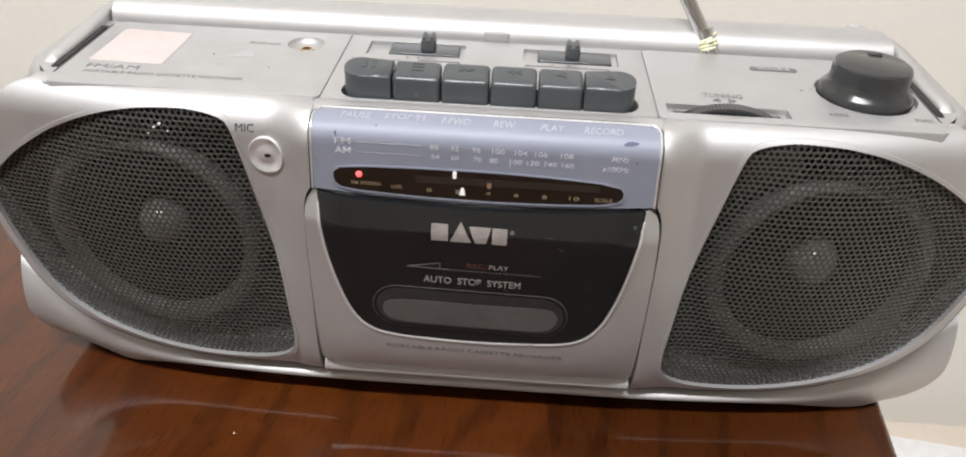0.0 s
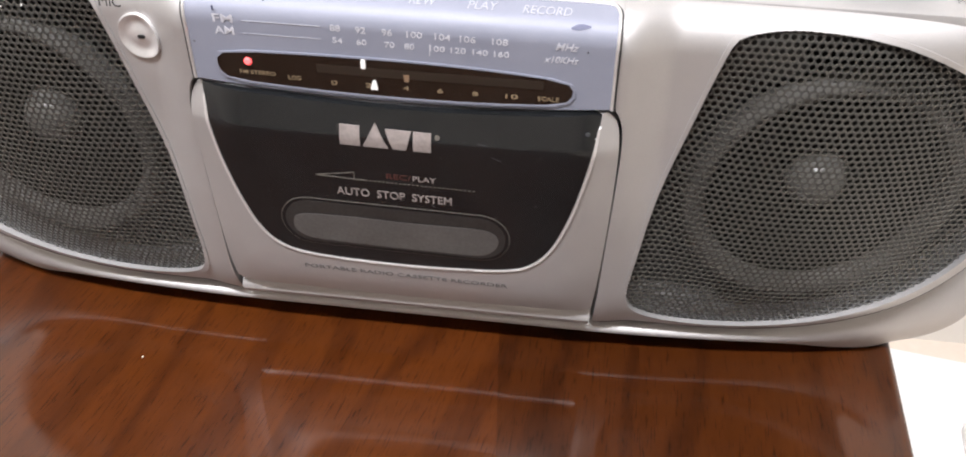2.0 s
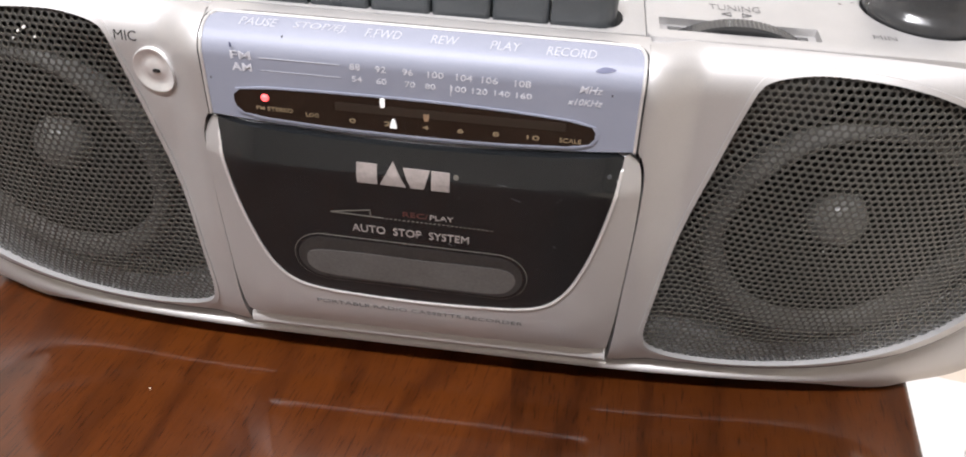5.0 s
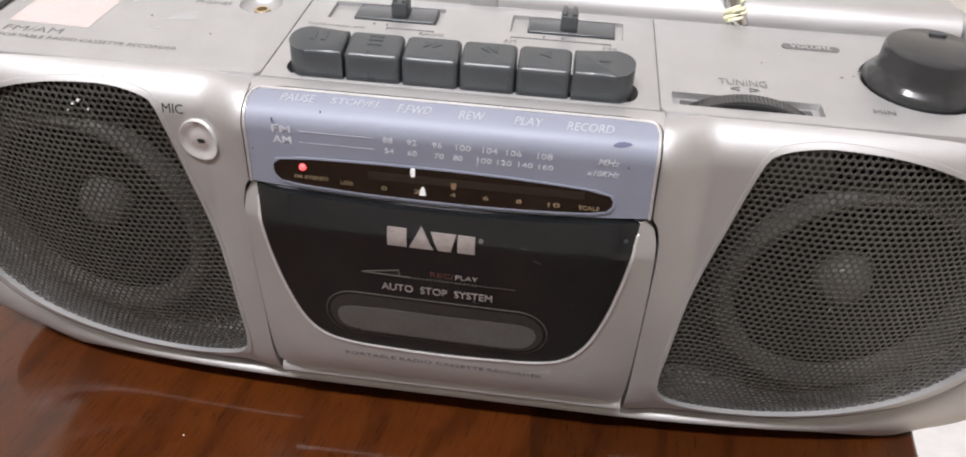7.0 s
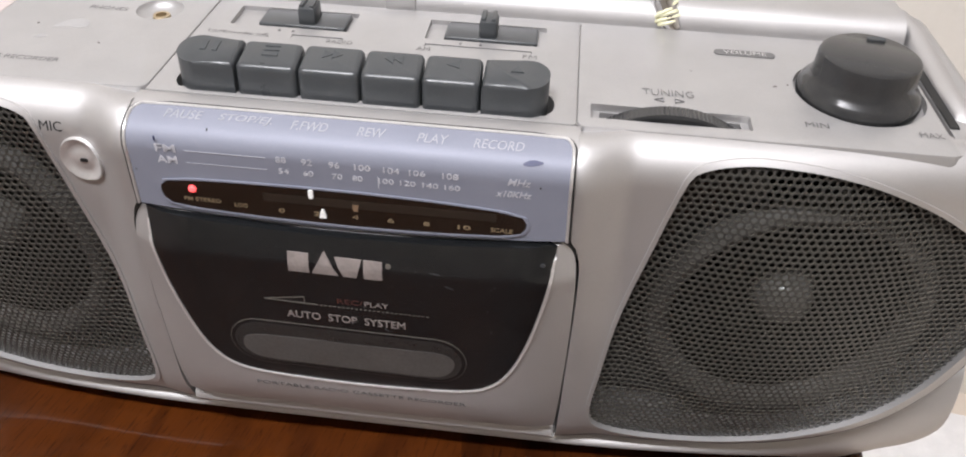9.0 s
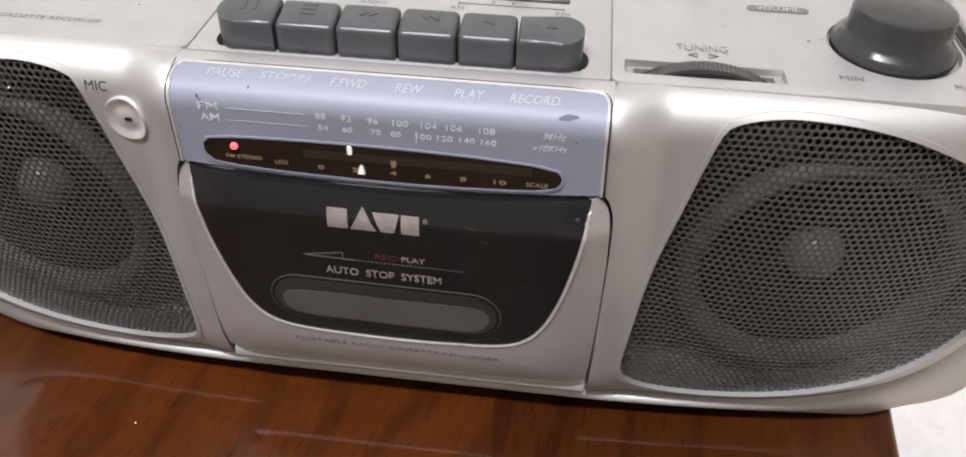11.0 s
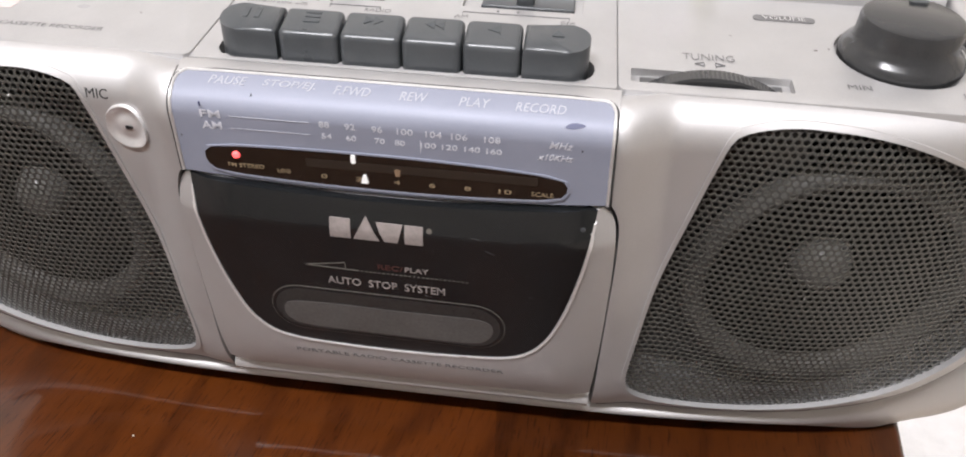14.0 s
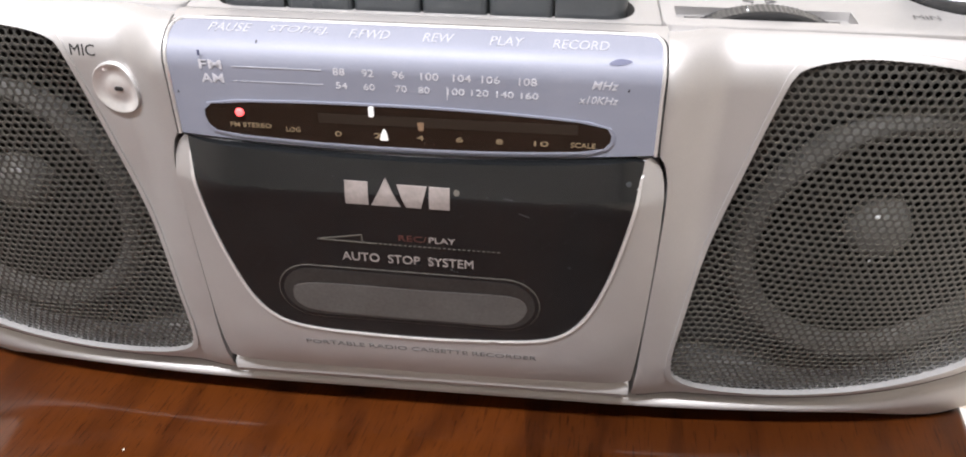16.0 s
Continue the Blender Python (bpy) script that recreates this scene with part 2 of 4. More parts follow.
def tube(points, r, n=10):
    bm = bmesh.new()
    rings = []
    for i, p in enumerate(points):
        p = Vector(p)
        d = (Vector(points[min(i + 1, len(points) - 1)]) - Vector(points[max(i - 1, 0)])).normalized()
        u = d.cross(Vector((0.31, 0.2, 0.93))).normalized()
        v = d.cross(u)
        rings.append([bm.verts.new(p + r * (math.cos(2 * math.pi * k / n) * u + math.sin(2 * math.pi * k / n) * v)) for k in range(n)])
    for a, b in zip(rings, rings[1:]):
        for k in range(n):
            bm.faces.new((a[k], a[(k + 1) % n], b[(k + 1) % n], b[k]))
    bm.faces.new(rings[0])
    bm.faces.new(rings[-1])
    return bm


def curve_through(points, n=12):
    """A closed smooth line through points; a point given twice is a corner."""
    out, m = [], len(points)
    for i in range(m):
        p0, p1, p2, p3 = (Vector(points[(i + k) % m]) for k in (-1, 0, 1, 2))
        if (p2 - p1).length < 1e-7:
            continue
        for j in range(n):
            t = j / n
            q = 0.5 * (2 * p1 + (p2 - p0) * t + (2 * p0 - 5 * p1 + 4 * p2 - p3) * t**2 + (3 * p1 - p0 - 3 * p2 + p3) * t**3)
            out.append((q.x, q.y))
    return out


def reach(outline, centre, n):
    """The outline seen from a centre, at n even bearings."""
    pts = np.array(outline) - np.array(centre)
    a, b = pts, np.roll(pts, -1, axis=0)
    found = []
    for k in range(n):
        w = 2 * math.pi * k / n
        d = np.array((math.cos(w), math.sin(w)))
        e = b - a
        den = d[0] * e[:, 1] - d[1] * e[:, 0]
        den = np.where(abs(den) < 1e-12, 1e-12, den)
        t = (a[:, 0] * e[:, 1] - a[:, 1] * e[:, 0]) / den
        s = (a[:, 0] * d[1] - a[:, 1] * d[0]) / den
        ok = (s >= -1e-9) & (s <= 1 + 1e-9) & (t > 0)
        found.append(tuple(np.array(centre) + d * (t[ok].max() if ok.any() else 0.001)))
    return found


def strips(rows, closed=True, cap=False):
    bm = bmesh.new()
    rings = [[bm.verts.new(p) for p in row] for row in rows]
    n = len(rings[0])
    for a, b in zip(rings, rings[1:]):
        for i in range(n if closed else n - 1):
            bm.faces.new((a[i], a[(i + 1) % n], b[(i + 1) % n], b[i]))
    if cap:
        bm.faces.new(rings[0])
    return bm


def cut(ob, cutters):
    """Takes the cutters (bmeshes) out of a mesh object for good."""
    made = []
    for bm in cutters:
        mesh = bpy.data.meshes.new("cutter")
        bmesh.ops.recalc_face_normals(bm, faces=bm.faces)
        bm.to_mesh(mesh)
        bm.free()
        made.append(new("cutter", mesh))
        mod = ob.modifiers.new("cut", "BOOLEAN")
        mod.object, mod.operation, mod.solver = made[-1], "DIFFERENCE", "EXACT"
    bpy.context.view_layer.update()
    done = bpy.data.meshes.new_from_object(ob.evaluated_get(bpy.context.evaluated_depsgraph_get()))
    ob.modifiers.clear()
    ob.data = done
    smooth(done, 30)
    for c in made:
        bpy.data.objects.remove(c)
    return ob


def lettering(name, text, place, width, height, material, parent, turn=90.0, slant=0.0, thick=0.00012, rz=0.0, weight=0.0):
    """Printed words, from their lower left corner, as wide and as high as given. turn: 90 stands upright, 0 lies flat."""
    data = bpy.data.curves.new("words", "FONT")
    data.body, data.extrude, data.resolution_u, data.shear = text, 0.01, 3, slant
    data.offset = weight
    temp = new("words", data)
    bpy.context.view_layer.update()
    mesh = bpy.data.meshes.new_from_object(temp.evaluated_get(bpy.context.evaluated_depsgraph_get()))
    bpy.data.objects.remove(temp)
    xs, ys = [v.co.x for v in mesh.vertices], [v.co.y for v in mesh.vertices]
    sx, sy = width / (max(xs) - min(xs)), height / (max(ys) - min(ys))
    x0, y0 = min(xs), min(ys)
    for v in mesh.vertices:
        v.co = Vector(((v.co.x - x0) * sx, (v.co.y - y0) * sy, v.co.z / 0.01 * thick))
    mesh.transform(pose(*place, turn, 0, rz))
    mesh.materials.clear()
    return link(name, mesh, material, parent)


def wrapped(ob, surface, lift):
    """Lays a mesh that lies flat in x, y onto a surface that gives a place for each x and y; its z becomes the height over it."""
    for v in ob.data.vertices:
        p, q = Vector(surface(v.co.x, v.co.y)), Vector(surface(v.co.x, v.co.y + 0.0004))
        up = (q - p).normalized()
        v.co = p + Vector((1, 0, 0)).cross(up) * (lift + v.co.z)
    return ob


def empty(name, label, category, group="", at=(0, 0, 0)):
    ob = new(name)
    ob.location = at
    return tagged(ob, label, category, group)


# ---- room ----
def slab(name, x0, x1, y0, y1, z0, z1, material, label):
    return tagged(part(name, box(x0, x1, y0, y1, z0, z1), material), label, "structure", kind="structure")


BACK = 0.70
slab("floor", -2.2, 2.2, -4.5, BACK + 0.1, FLOOR - 0.1, FLOOR, TILE, "cream tiled floor with a soft shine")
slab("wall_north", -2.2, 2.2, BACK, BACK + 0.1, FLOOR, CEIL, WALL, "plain cream wall, unseen, closing the room to bounce light behind the table")
# Remaining walls and ceiling are out of view, added to bounce the lamp's light.
slab("wall_south", -2.2, 2.2, -4.6, -4.5, FLOOR, CEIL, WALL, "plain cream wall, unseen, closing the room to bounce light")
slab("wall_west", -2.3, -2.2, -4.6, BACK + 0.1, FLOOR, CEIL, WALL, "plain cream wall, unseen, closing the room to bounce light")
slab("wall_east", 2.2, 2.3, -4.6, BACK + 0.1, FLOOR, CEIL, WALL, "plain cream wall, unseen, closing the room to bounce light")
slab("ceiling", -2.3, 2.3, -4.6, BACK + 0.1, CEIL, CEIL + 0.1, WHITE, "white ceiling, unseen, closing the room to bounce light")

lamp = empty("tube_lamp", "white batten tube lamp on the ceiling, switched on", "lamp", at=LAMP)
part("batten", box(-0.62, 0.62, -0.03, 0.03, 0.0, 0.06, 0.004), WHITEPL, lamp)
part("tube", tube([(-0.59, 0, -0.018), (0.59, 0, -0.018)], 0.014, 16), glowing("tube glow", (1.0, 0.97, 0.95), 8.0), lamp)


# ---- table ----
def table():
    t = empty("table", "reddish-brown varnished wooden table with a rounded edge", "table")
    lean, front_y, back_y = 0.092, -0.75, 0.155

    def edge(y):
        return 0.2033 + lean * y

    def seam(y):
        return 0.0362 - 0.08 * y

    def board(outline, material, label, rounded):
        bm = prism(outline, -0.028, 0.0)
        rim = [e for e in bm.edges if all(v.co.z > -0.001 for v in e.verts) and rounded(e)]
        bmesh.ops.bevel(bm, geom=rim, offset=0.0042, segments=5, affect="EDGES", profile=0.5)
        return part("board", bm, material, t, label)

    board([(-0.95, front_y), (seam(front_y), front_y), (seam(back_y), back_y), (-0.95, back_y)], WOOD, "wavy-grained reddish board",
          lambda e: abs(e.verts[0].co.y - e.verts[1].co.y) < 0.01 or max(v.co.x for v in e.verts) < -0.9)
    board([(seam(front_y), front_y), (edge(front_y), front_y), (edge(back_y), back_y), (seam(back_y), back_y)], WOOD_STRAIGHT, "straight-grained darker board",
          lambda e: abs(e.verts[0].co.y - e.verts[1].co.y) < 0.01 or min(v.co.x for v in e.verts) > 0.12)
    for x, y in ((-0.85, 0.07), (0.13, 0.10), (0.08, -0.62), (-0.88, -0.62)):
        part("leg", box(x - 0.025, x + 0.025, y - 0.025, y + 0.025, FLOOR, -0.0282, 0.004), WOOD_STRAIGHT, t)
    for y in (0.10, -0.62):
        part("apron", box(-0.82, 0.09, y - 0.01, y + 0.01, -0.11, -0.0282, 0.002), WOOD_STRAIGHT, t)
    return t


table()


# ---- things on the floor ----
def white_box():
    b = empty("storage_box", "low white plastic box on the floor by the wall", "box", at=(0.80, 0.585, FLOOR))
    ob = part("body", box(-0.30, 0.30, -0.16, 0.035, 0, 0.02, 0.004), WHITEPL, b)
    part("lid", box(-0.303, 0.303, -0.163, 0.038, 0.02, 0.026, 0.003), WHITEPL, b)
    b.rotation_euler = (0, 0, radians(-8))
    return b


def power_strip():
    b = empty("power_strip", "white multi-socket power strip lying on the low white box", "power strip", at=(0.675, 0.46, FLOOR + 0.026))
    part("housing", box(-0.028, 0.028, -0.18, 0.045, 0, 0.03, 0.004), WHITEPL, b)
    for k in range(4):
        y = 0.018 - 0.052 * k
        for dx, dy in ((-0.004, 0.0), (0.008, 0.0), (0.002, -0.016)):
            part("socket_hole", prism(pill(dx - 0.003, dx + 0.003, y + dy - 0.0042, y + dy + 0.0042, 0.001), 0.0295, 0.0304), WELL, b)
    b.rotation_euler = (0, 0, radians(-10))
    return b


white_box()
power_strip()


# ---- radio cassette recorder ----
radio = empty("radio_cassette_recorder", "silver portable radio cassette recorder with twin speakers on a wooden table", "radio")

TOP = 0.157
GRILLE = [(0.1018, 0.1486), (0.107, 0.1518), (0.118, 0.1535), (0.130, 0.1533), (0.143, 0.152), (0.157, 0.149), (0.1715, 0.1435), (0.187, 0.1350), (0.2065, 0.1205),
          (0.2205, 0.1045), (0.2190, 0.0890), (0.2085, 0.0665), (0.1970, 0.0520), (0.1835, 0.0422), (0.168, 0.0345), (0.153, 0.0288), (0.138, 0.0253), (0.125, 0.0238), (0.110, 0.0240),
          (0.095, 0.0266), (0.0862, 0.0325), (0.0832, 0.043), (0.0846, 0.060), (0.0882, 0.088), (0.0944, 0.118), (0.0987, 0.138)]
FASCIA_LOW = [(0.0731, 0.0215), (0.0731, 0.0215), (0.090, 0.0213), (0.110, 0.0210), (0.126, 0.0213), (0.140, 0.0229), (0.156, 0.0267), (0.171, 0.0325), (0.1865, 0.0404),
              (0.2000, 0.0505), (0.2115, 0.0650), (0.2220, 0.0880), (0.2238, 0.1045), (0.2180, 0.124), (0.2090, 0.141), (0.197, 0.153), (0.187, TOP), (0.187, TOP), (0.0682, TOP), (0.0682, TOP), (0.0684, 0.150), (0.0692, 0.1275), (0.0710, 0.1235), (0.0727, 0.117), (0.0733, 0.108), (0.0734, 0.090), (0.0731, 0.060)]
MID = (0.142, 0.092)


def step(a, b, x):
    t = min(1, max(0, (x - a) / (b - a)))
    return t * t * (3 - 2 * t)


def front(x, z):
    """How far back the fascia lies at a place of its front."""
    ax = abs(x)
    ridge = 0.0790 + 0.0045 * step(0.14, 0.05, z)
    y = 0.0005 + 0.0075 * (0.35 + 0.65 * step(0.03, 0.11, z)) * step(ridge - 0.010, ridge + 0.008, ax)
    y += 0.013 * max(0, (ax - 0.095) / 0.12) ** 2
    y += 0.012 * (1 - math.sqrt(max(0, 1 - max(0, (z - 0.1435) / (TOP - 0.1435)) ** 2)))
    y += 0.006 * max(0, (0.045 - z) / 0.024) ** 2
    return y


def panel_of_rings(inner, outer, centre, n, rows, back_in=0.004, back_out=0.02, surface=front, sign=1, ease=1.0):
    a, b = reach(inner, centre, n), reach(outer, centre, n)
    grid = [[(x * sign, surface(x, z) + back_in, z) for x, z in a]]
    for k in range(rows + 1):
        t = (k / rows) ** ease
        row = []
        for (xa, za), (xb, zb) in zip(a, b):
            x, z = xa + (xb - xa) * t, za + (zb - za) * t
            row.append((x * sign, surface(x, z), z))
        grid.append(row)
    grid.append([(x * sign, surface(x, z) + (min(back_out, 0.007) if z > 0.1535 else back_out), z - max(0, back_out - 0.01) * 0.25) for x, z in b])
    return strips(grid)


grille_line = curve_through(GRILLE, 8)
fascia_line = curve_through(FASCIA_LOW, 10)

for sign in (-1, 1):
    part("fascia", panel_of_rings(grille_line, fascia_line, MID, 460, 44, 0.004, 0.018, front, sign), SILVER, radio, "metallic silver front moulding round the speaker", 50)
    rim_in = [(MID[0] + (x - MID[0]) * 0.985, MID[1] + (z - MID[1]) * 0.985) for x, z in grille_line]
    rim_out = [(MID[0] + (x - MID[0]) * 1.012, MID[1] + (z - MID[1]) * 1.012) for x, z in grille_line]
    part("grille_rim", panel_of_rings(rim_in, rim_out, MID, 160, 3, 0.004, 0.002, lambda x, z: front(x, z) - 0.0006, sign), SILVER, radio)


def grille(sign):
    """A sheet with round holes in offset rows."""
    inside = [(MID[0] + (x - MID[0]) * 1.004, MID[1] + (z - MID[1]) * 1.004) for x, z in grille_line]
    poly = np.array(inside)
    nxt = np.roll(poly, -1, axis=0)

    def within(x, z):
        a, b = poly, nxt
        hit = ((a[:, 1] > z) != (b[:, 1] > z)) & (x < (b[:, 0] - a[:, 0]) * (z - a[:, 1]) / (b[:, 1] - a[:, 1] + 1e-12) + a[:, 0])
        return hit.sum() % 2 == 1

    pitch = 0.00255
    rise = pitch * 0.866
    verts, faces, known = [], [], {}

    def vert(x, z, d):
        key = (round(x * 1e6), round(z * 1e6), d)
        if key not in known:
            known[key] = len(verts)
            bulge = front(x, z) + 0.0018 - 0.0060 * max(0, 1 - ((x - MID[0]) / 0.052) ** 2 - ((z - MID[1]) / 0.056) ** 2)
            shade = 0.012 * (1 - math.sqrt(max(0, 1 - max(0, (z - 0.1435) / (TOP - 0.1435)) ** 2)))
            verts.append((x * sign, bulge - shade * 0.3 + d * 0.00035, z))
        return known[key]

    rows, cols = int(0.135 / rise), int(0.14 / pitch)
    for j in range(rows):
        for i in range(cols):
            x = 0.082 + (i + 0.5 * (j % 2)) * pitch
            z = 0.022 + j * rise
            if not within(x, z):
                continue
            outer = [vert(x + pitch / 1.732 * math.cos(radians(30 + 60 * k)), z + pitch / 1.732 * math.sin(radians(30 + 60 * k)), 0) for k in range(6)]
            r = pitch * 0.432
            ring = [vert(x + r * math.cos(radians(30 + 60 * k)), z + r * math.sin(radians(30 + 60 * k)), 0) for k in range(6)]
            deep = [vert(x + 0.88 * r * math.cos(radians(30 + 60 * k)), z + 0.88 * r * math.sin(radians(30 + 60 * k)), 1) for k in range(6)]
            for k in range(6):
                m = (k + 1) % 6
                faces.append((outer[k], outer[m], ring[m], ring[k]))
                faces.append((ring[k], ring[m], deep[m], deep[k]))
    mesh = bpy.data.meshes.new("grille")
    mesh.from_pydata(verts, [], faces)
    ob = link("grille", mesh, MESH, radio, "black perforated metal speaker grille")
    # Hole walls get the paler colour that holds their glint.
    mesh.materials.append(HOLE)
    mesh.polygons.foreach_set("material_index", [i % 2 for i in range(len(faces))])
    return ob


def speaker(sign):
    at = (0.150 * sign, 0.0005, 0.0825)

    def tilted(bm):
        for v in bm.verts:
            v.co.y += 0.10 * (abs(v.co.x) - 0.150)
        return bm

    d = part("speaker_driver", tilted(lathe([(0.0510, 0.0260), (0.0505, 0.0222), (0.0490, 0.0196), (0.0468, 0.0186), (0.0444, 0.0192), (0.0425, 0.0215), (0.0415, 0.0255)], 64, "y", at)), RING, radio, "round loudspeaker seen through the grille")
    part("cone", tilted(lathe([(0.0415, 0.0255), (0.0395, 0.0242), (0.0370, 0.0240), (0.0345, 0.0252), (0.0320, 0.0268), (0.016, 0.034), (0.012, 0.035)], 64, "y", at)), CONE, d)
    part("dust_cap", lathe([(0.0112, 0.035), (0.0106, 0.0300), (0.0087, 0.0265), (0.0056, 0.0240), (0.0028, 0.0231), (0.0, 0.0229)], 40, "y", at), CAP, d)
    part("baffle", panel_of_rings([(MID[0] + 0.049 * math.cos(k / 20 * math.pi) + 0.008, 0.0825 + 0.049 * math.sin(k / 20 * math.pi)) for k in range(40)],
                                         [(MID[0] + (x - MID[0]) * 1.02, MID[1] + (z - MID[1]) * 1.02) for x, z in grille_line], (0.150, 0.0825), 120, 2, 0.004, 0.002,
                                         lambda x, z: 0.034, sign), WELL, radio)
    return d


for sign in (-1, 1):
    grille(sign)
    speaker(sign)


for sign in (-1, 1):
    low_edge = [(x * sign, front(x, z) + 0.0006, z - 0.0003) for x, z in fascia_line if z < 0.078 and x > 0.0745]
    part("seam", tube(low_edge, 0.00055, 6), WELL, radio, "thin dark joint under the front moulding")


# the cabinet behind the front
def ring_at(z, half, y0, y1, rf, rb, n=14):
    pts = []
    for cx, cy, r, a0 in ((half - rb, y1 - rb, rb, 0), (-half + rb, y1 - rb, rb, 90), (-half + rf, y0 + rf, rf, 180), (half - rf, y0 + rf, rf, 270)):
        pts += [(cx + r * math.cos(radians(a0 + 90 * i / n)), cy + r * math.sin(radians(a0 + 90 * i / n)), z) for i in range(n + 1)]
    return pts


LEVELS = [(0.004, 0.186, 0.030), (0.010, 0.201, 0.034), (0.022, 0.2125, 0.039), (0.040, 0.218, 0.040), (0.070, 0.2185, 0.040), (0.100, 0.2145, 0.040), (0.125, 0.208, 0.039), (0.142, 0.2025, 0.034), (0.1505, 0.2020, 0.0235), (0.1545, 0.1995, 0.0225), (0.1560, 0.196, 0.024)]
rows = [ring_at(z, w, y, 0.128 - (0.006 if z < 0.01 else 0), 0.030 - 0.7 * max(0, y - 0.027), 0.014) for z, w, y in LEVELS]
rows += [ring_at(0.1560, 0.1822, 0.0205, 0.0897, 0.003, 0.003), ring_at(0.1470, 0.1822, 0.0205, 0.0897, 0.003, 0.003)]
bm = strips(rows, cap=True)
bm.verts.ensure_lookup_table()
bm.faces.new([v for v in bm.verts][-len(rows[-1]):])
part("cabinet", bm, SILVER_TOP, radio, "silver plastic cabinet", 50)


def base_shell():
    """The lower front skirt: a rounded bead below the front that widens to the ends."""
    path = []
    n = 90
    for i in range(n + 1):
        u = -1 + 2 * i / n
        s = u * 1.10
        x = 0.2255 * math.sin(min(1, max(-1, s)) * math.pi / 2) if abs(s) < 1 else 0.2255 * (1 if s > 0 else -1)
        path.append((s, x))
    rows = []
    steps = 12
    for k in range(steps + 1):
        t = k / steps
        row = []
        for s, x in path:
            ax = abs(x)
            far = 0.0 if abs(s) < 1 else (abs(s) - 1) * 0.55
            lift = max(0, (ax - 0.11) / 0.118)
            top = 0.0188 + 0.041 * lift**2.4
            low = 0.0014 + 0.0046 * step(0.185, 0.11, ax)
            z = low + (top - low) * t
            plan = 0.0062 + 0.0183 * max(0, (ax - 0.06) / 0.17) ** 2.2 + far
            under = (0.012 - 0.004 * step(0.12, 0.2, ax)) * (1 - t) ** 2.4 + 0.050 * max(0, t - 0.42) ** 2 * (1 - 0.45 * step(0.13, 0.19, ax))
            tuck = (0.022 * max(0, 1 - (z - low) / 0.030) ** 2) * (step(0.170, 0.228, ax) if x < 0 else 0.55 * step(0.186, 0.228, ax))
            row.append(((ax - tuck) * (1 if x >= 0 else -1), plan + under + tuck * 0.1, z))
        rows.append(row)
    rows.append([(x * 0.995, y + 0.012, z + 0.001) for x, y, z in rows[-1]])
    rows.insert(0, [(x * 0.97, y + 0.03, z) for x, y, z in rows[0]])
    return strips(rows, closed=False)


part("base_skirt", base_shell(), SILVER, radio, "silver rounded lower edge", 60)
for x, y in ((-0.17, 0.05), (0.17, 0.05), (-0.17, 0.11), (0.17, 0.11)):
    part("foot", lathe([(0, 0), (0.006, 0), (0.006, 0.006), (0, 0.006)], 16, "z", (x, y, 0)), WELL, radio)

# middle of the front: frame bars, dial panel, cassette door
part("centre_frame", strips([[(x, y, z) for x in (-0.0716, 0.0716)] for y, z in ((0.014, 0.0195), (0.0078, 0.0200), (0.0046, 0.0215), (0.0031, 0.0242), (0.0036, 0.0270), (0.0062, 0.0294), (0.0100, 0.0304), (0.014, 0.0306))], closed=False), SILVER, radio)
part("centre_sill", strips([[(x, y, z) for x in (-0.0688, 0.0688)] for y, z in ((0.0188, TOP - 0.0004), (0.0165, TOP - 0.0002), (0.0140, TOP - 0.0005), (0.0138, TOP - 0.004))], closed=False), SILVER, radio)
part("front_backing", box(-0.069, 0.069, 0.012, 0.0190, 0.023, TOP - 0.0025), SILVER_TOP, radio)


def lid_top(x):
    return 0.1225 + 0.0032 * (abs(x) / 0.066) ** 2


ARC_Y, ARC_Z, ARC_C = 0.0132, 0.0098, 0.1475


def bend_line(n=60):
    """The panel's section over its bend: quickly round at first, then nearly flat under the key names."""
    pts, y, z = [(0.0, 0.0)], 0.0, 0.0
    for k in range(n):
        t = (k + 0.5) / n
        a = radians(60 * t / 0.50 if t < 0.50 else 60 + 22 * (t - 0.50) / 0.50)
        y, z = y + math.sin(a), z + math.cos(a)
        pts.append((y, z))
    return [(p[0] / y * ARC_Y, p[1] / z * ARC_Z) for p in pts]


BEND = bend_line()


def on_panel(x, v):
    """A place on the dial panel: v is a height up to the bend, and past it the way along the bend."""
    if v <= ARC_C:
        return (x, 0.0, v)
    t = min(1.0, (v - ARC_C) / 0.0132) * (len(BEND) - 1)
    i = min(int(t), len(BEND) - 2)
    (ya, za), (yb, zb) = BEND[i], BEND[i + 1]
    return (x, ya + (yb - ya) * (t - i), ARC_C + za + (zb - za) * (t - i))


PANEL_TOP = ARC_C + 0.0117


def panel_half(v):
    """Half the panel's width at a height: a little narrower above, with rounded upper corners."""
    over = max(0, v - (PANEL_TOP - 0.0038)) / 0.0038
    return 0.0669 + 0.0008 * step(0.152, 0.122, v) - 0.0034 * (1 - math.sqrt(max(0, 1 - over * over)))


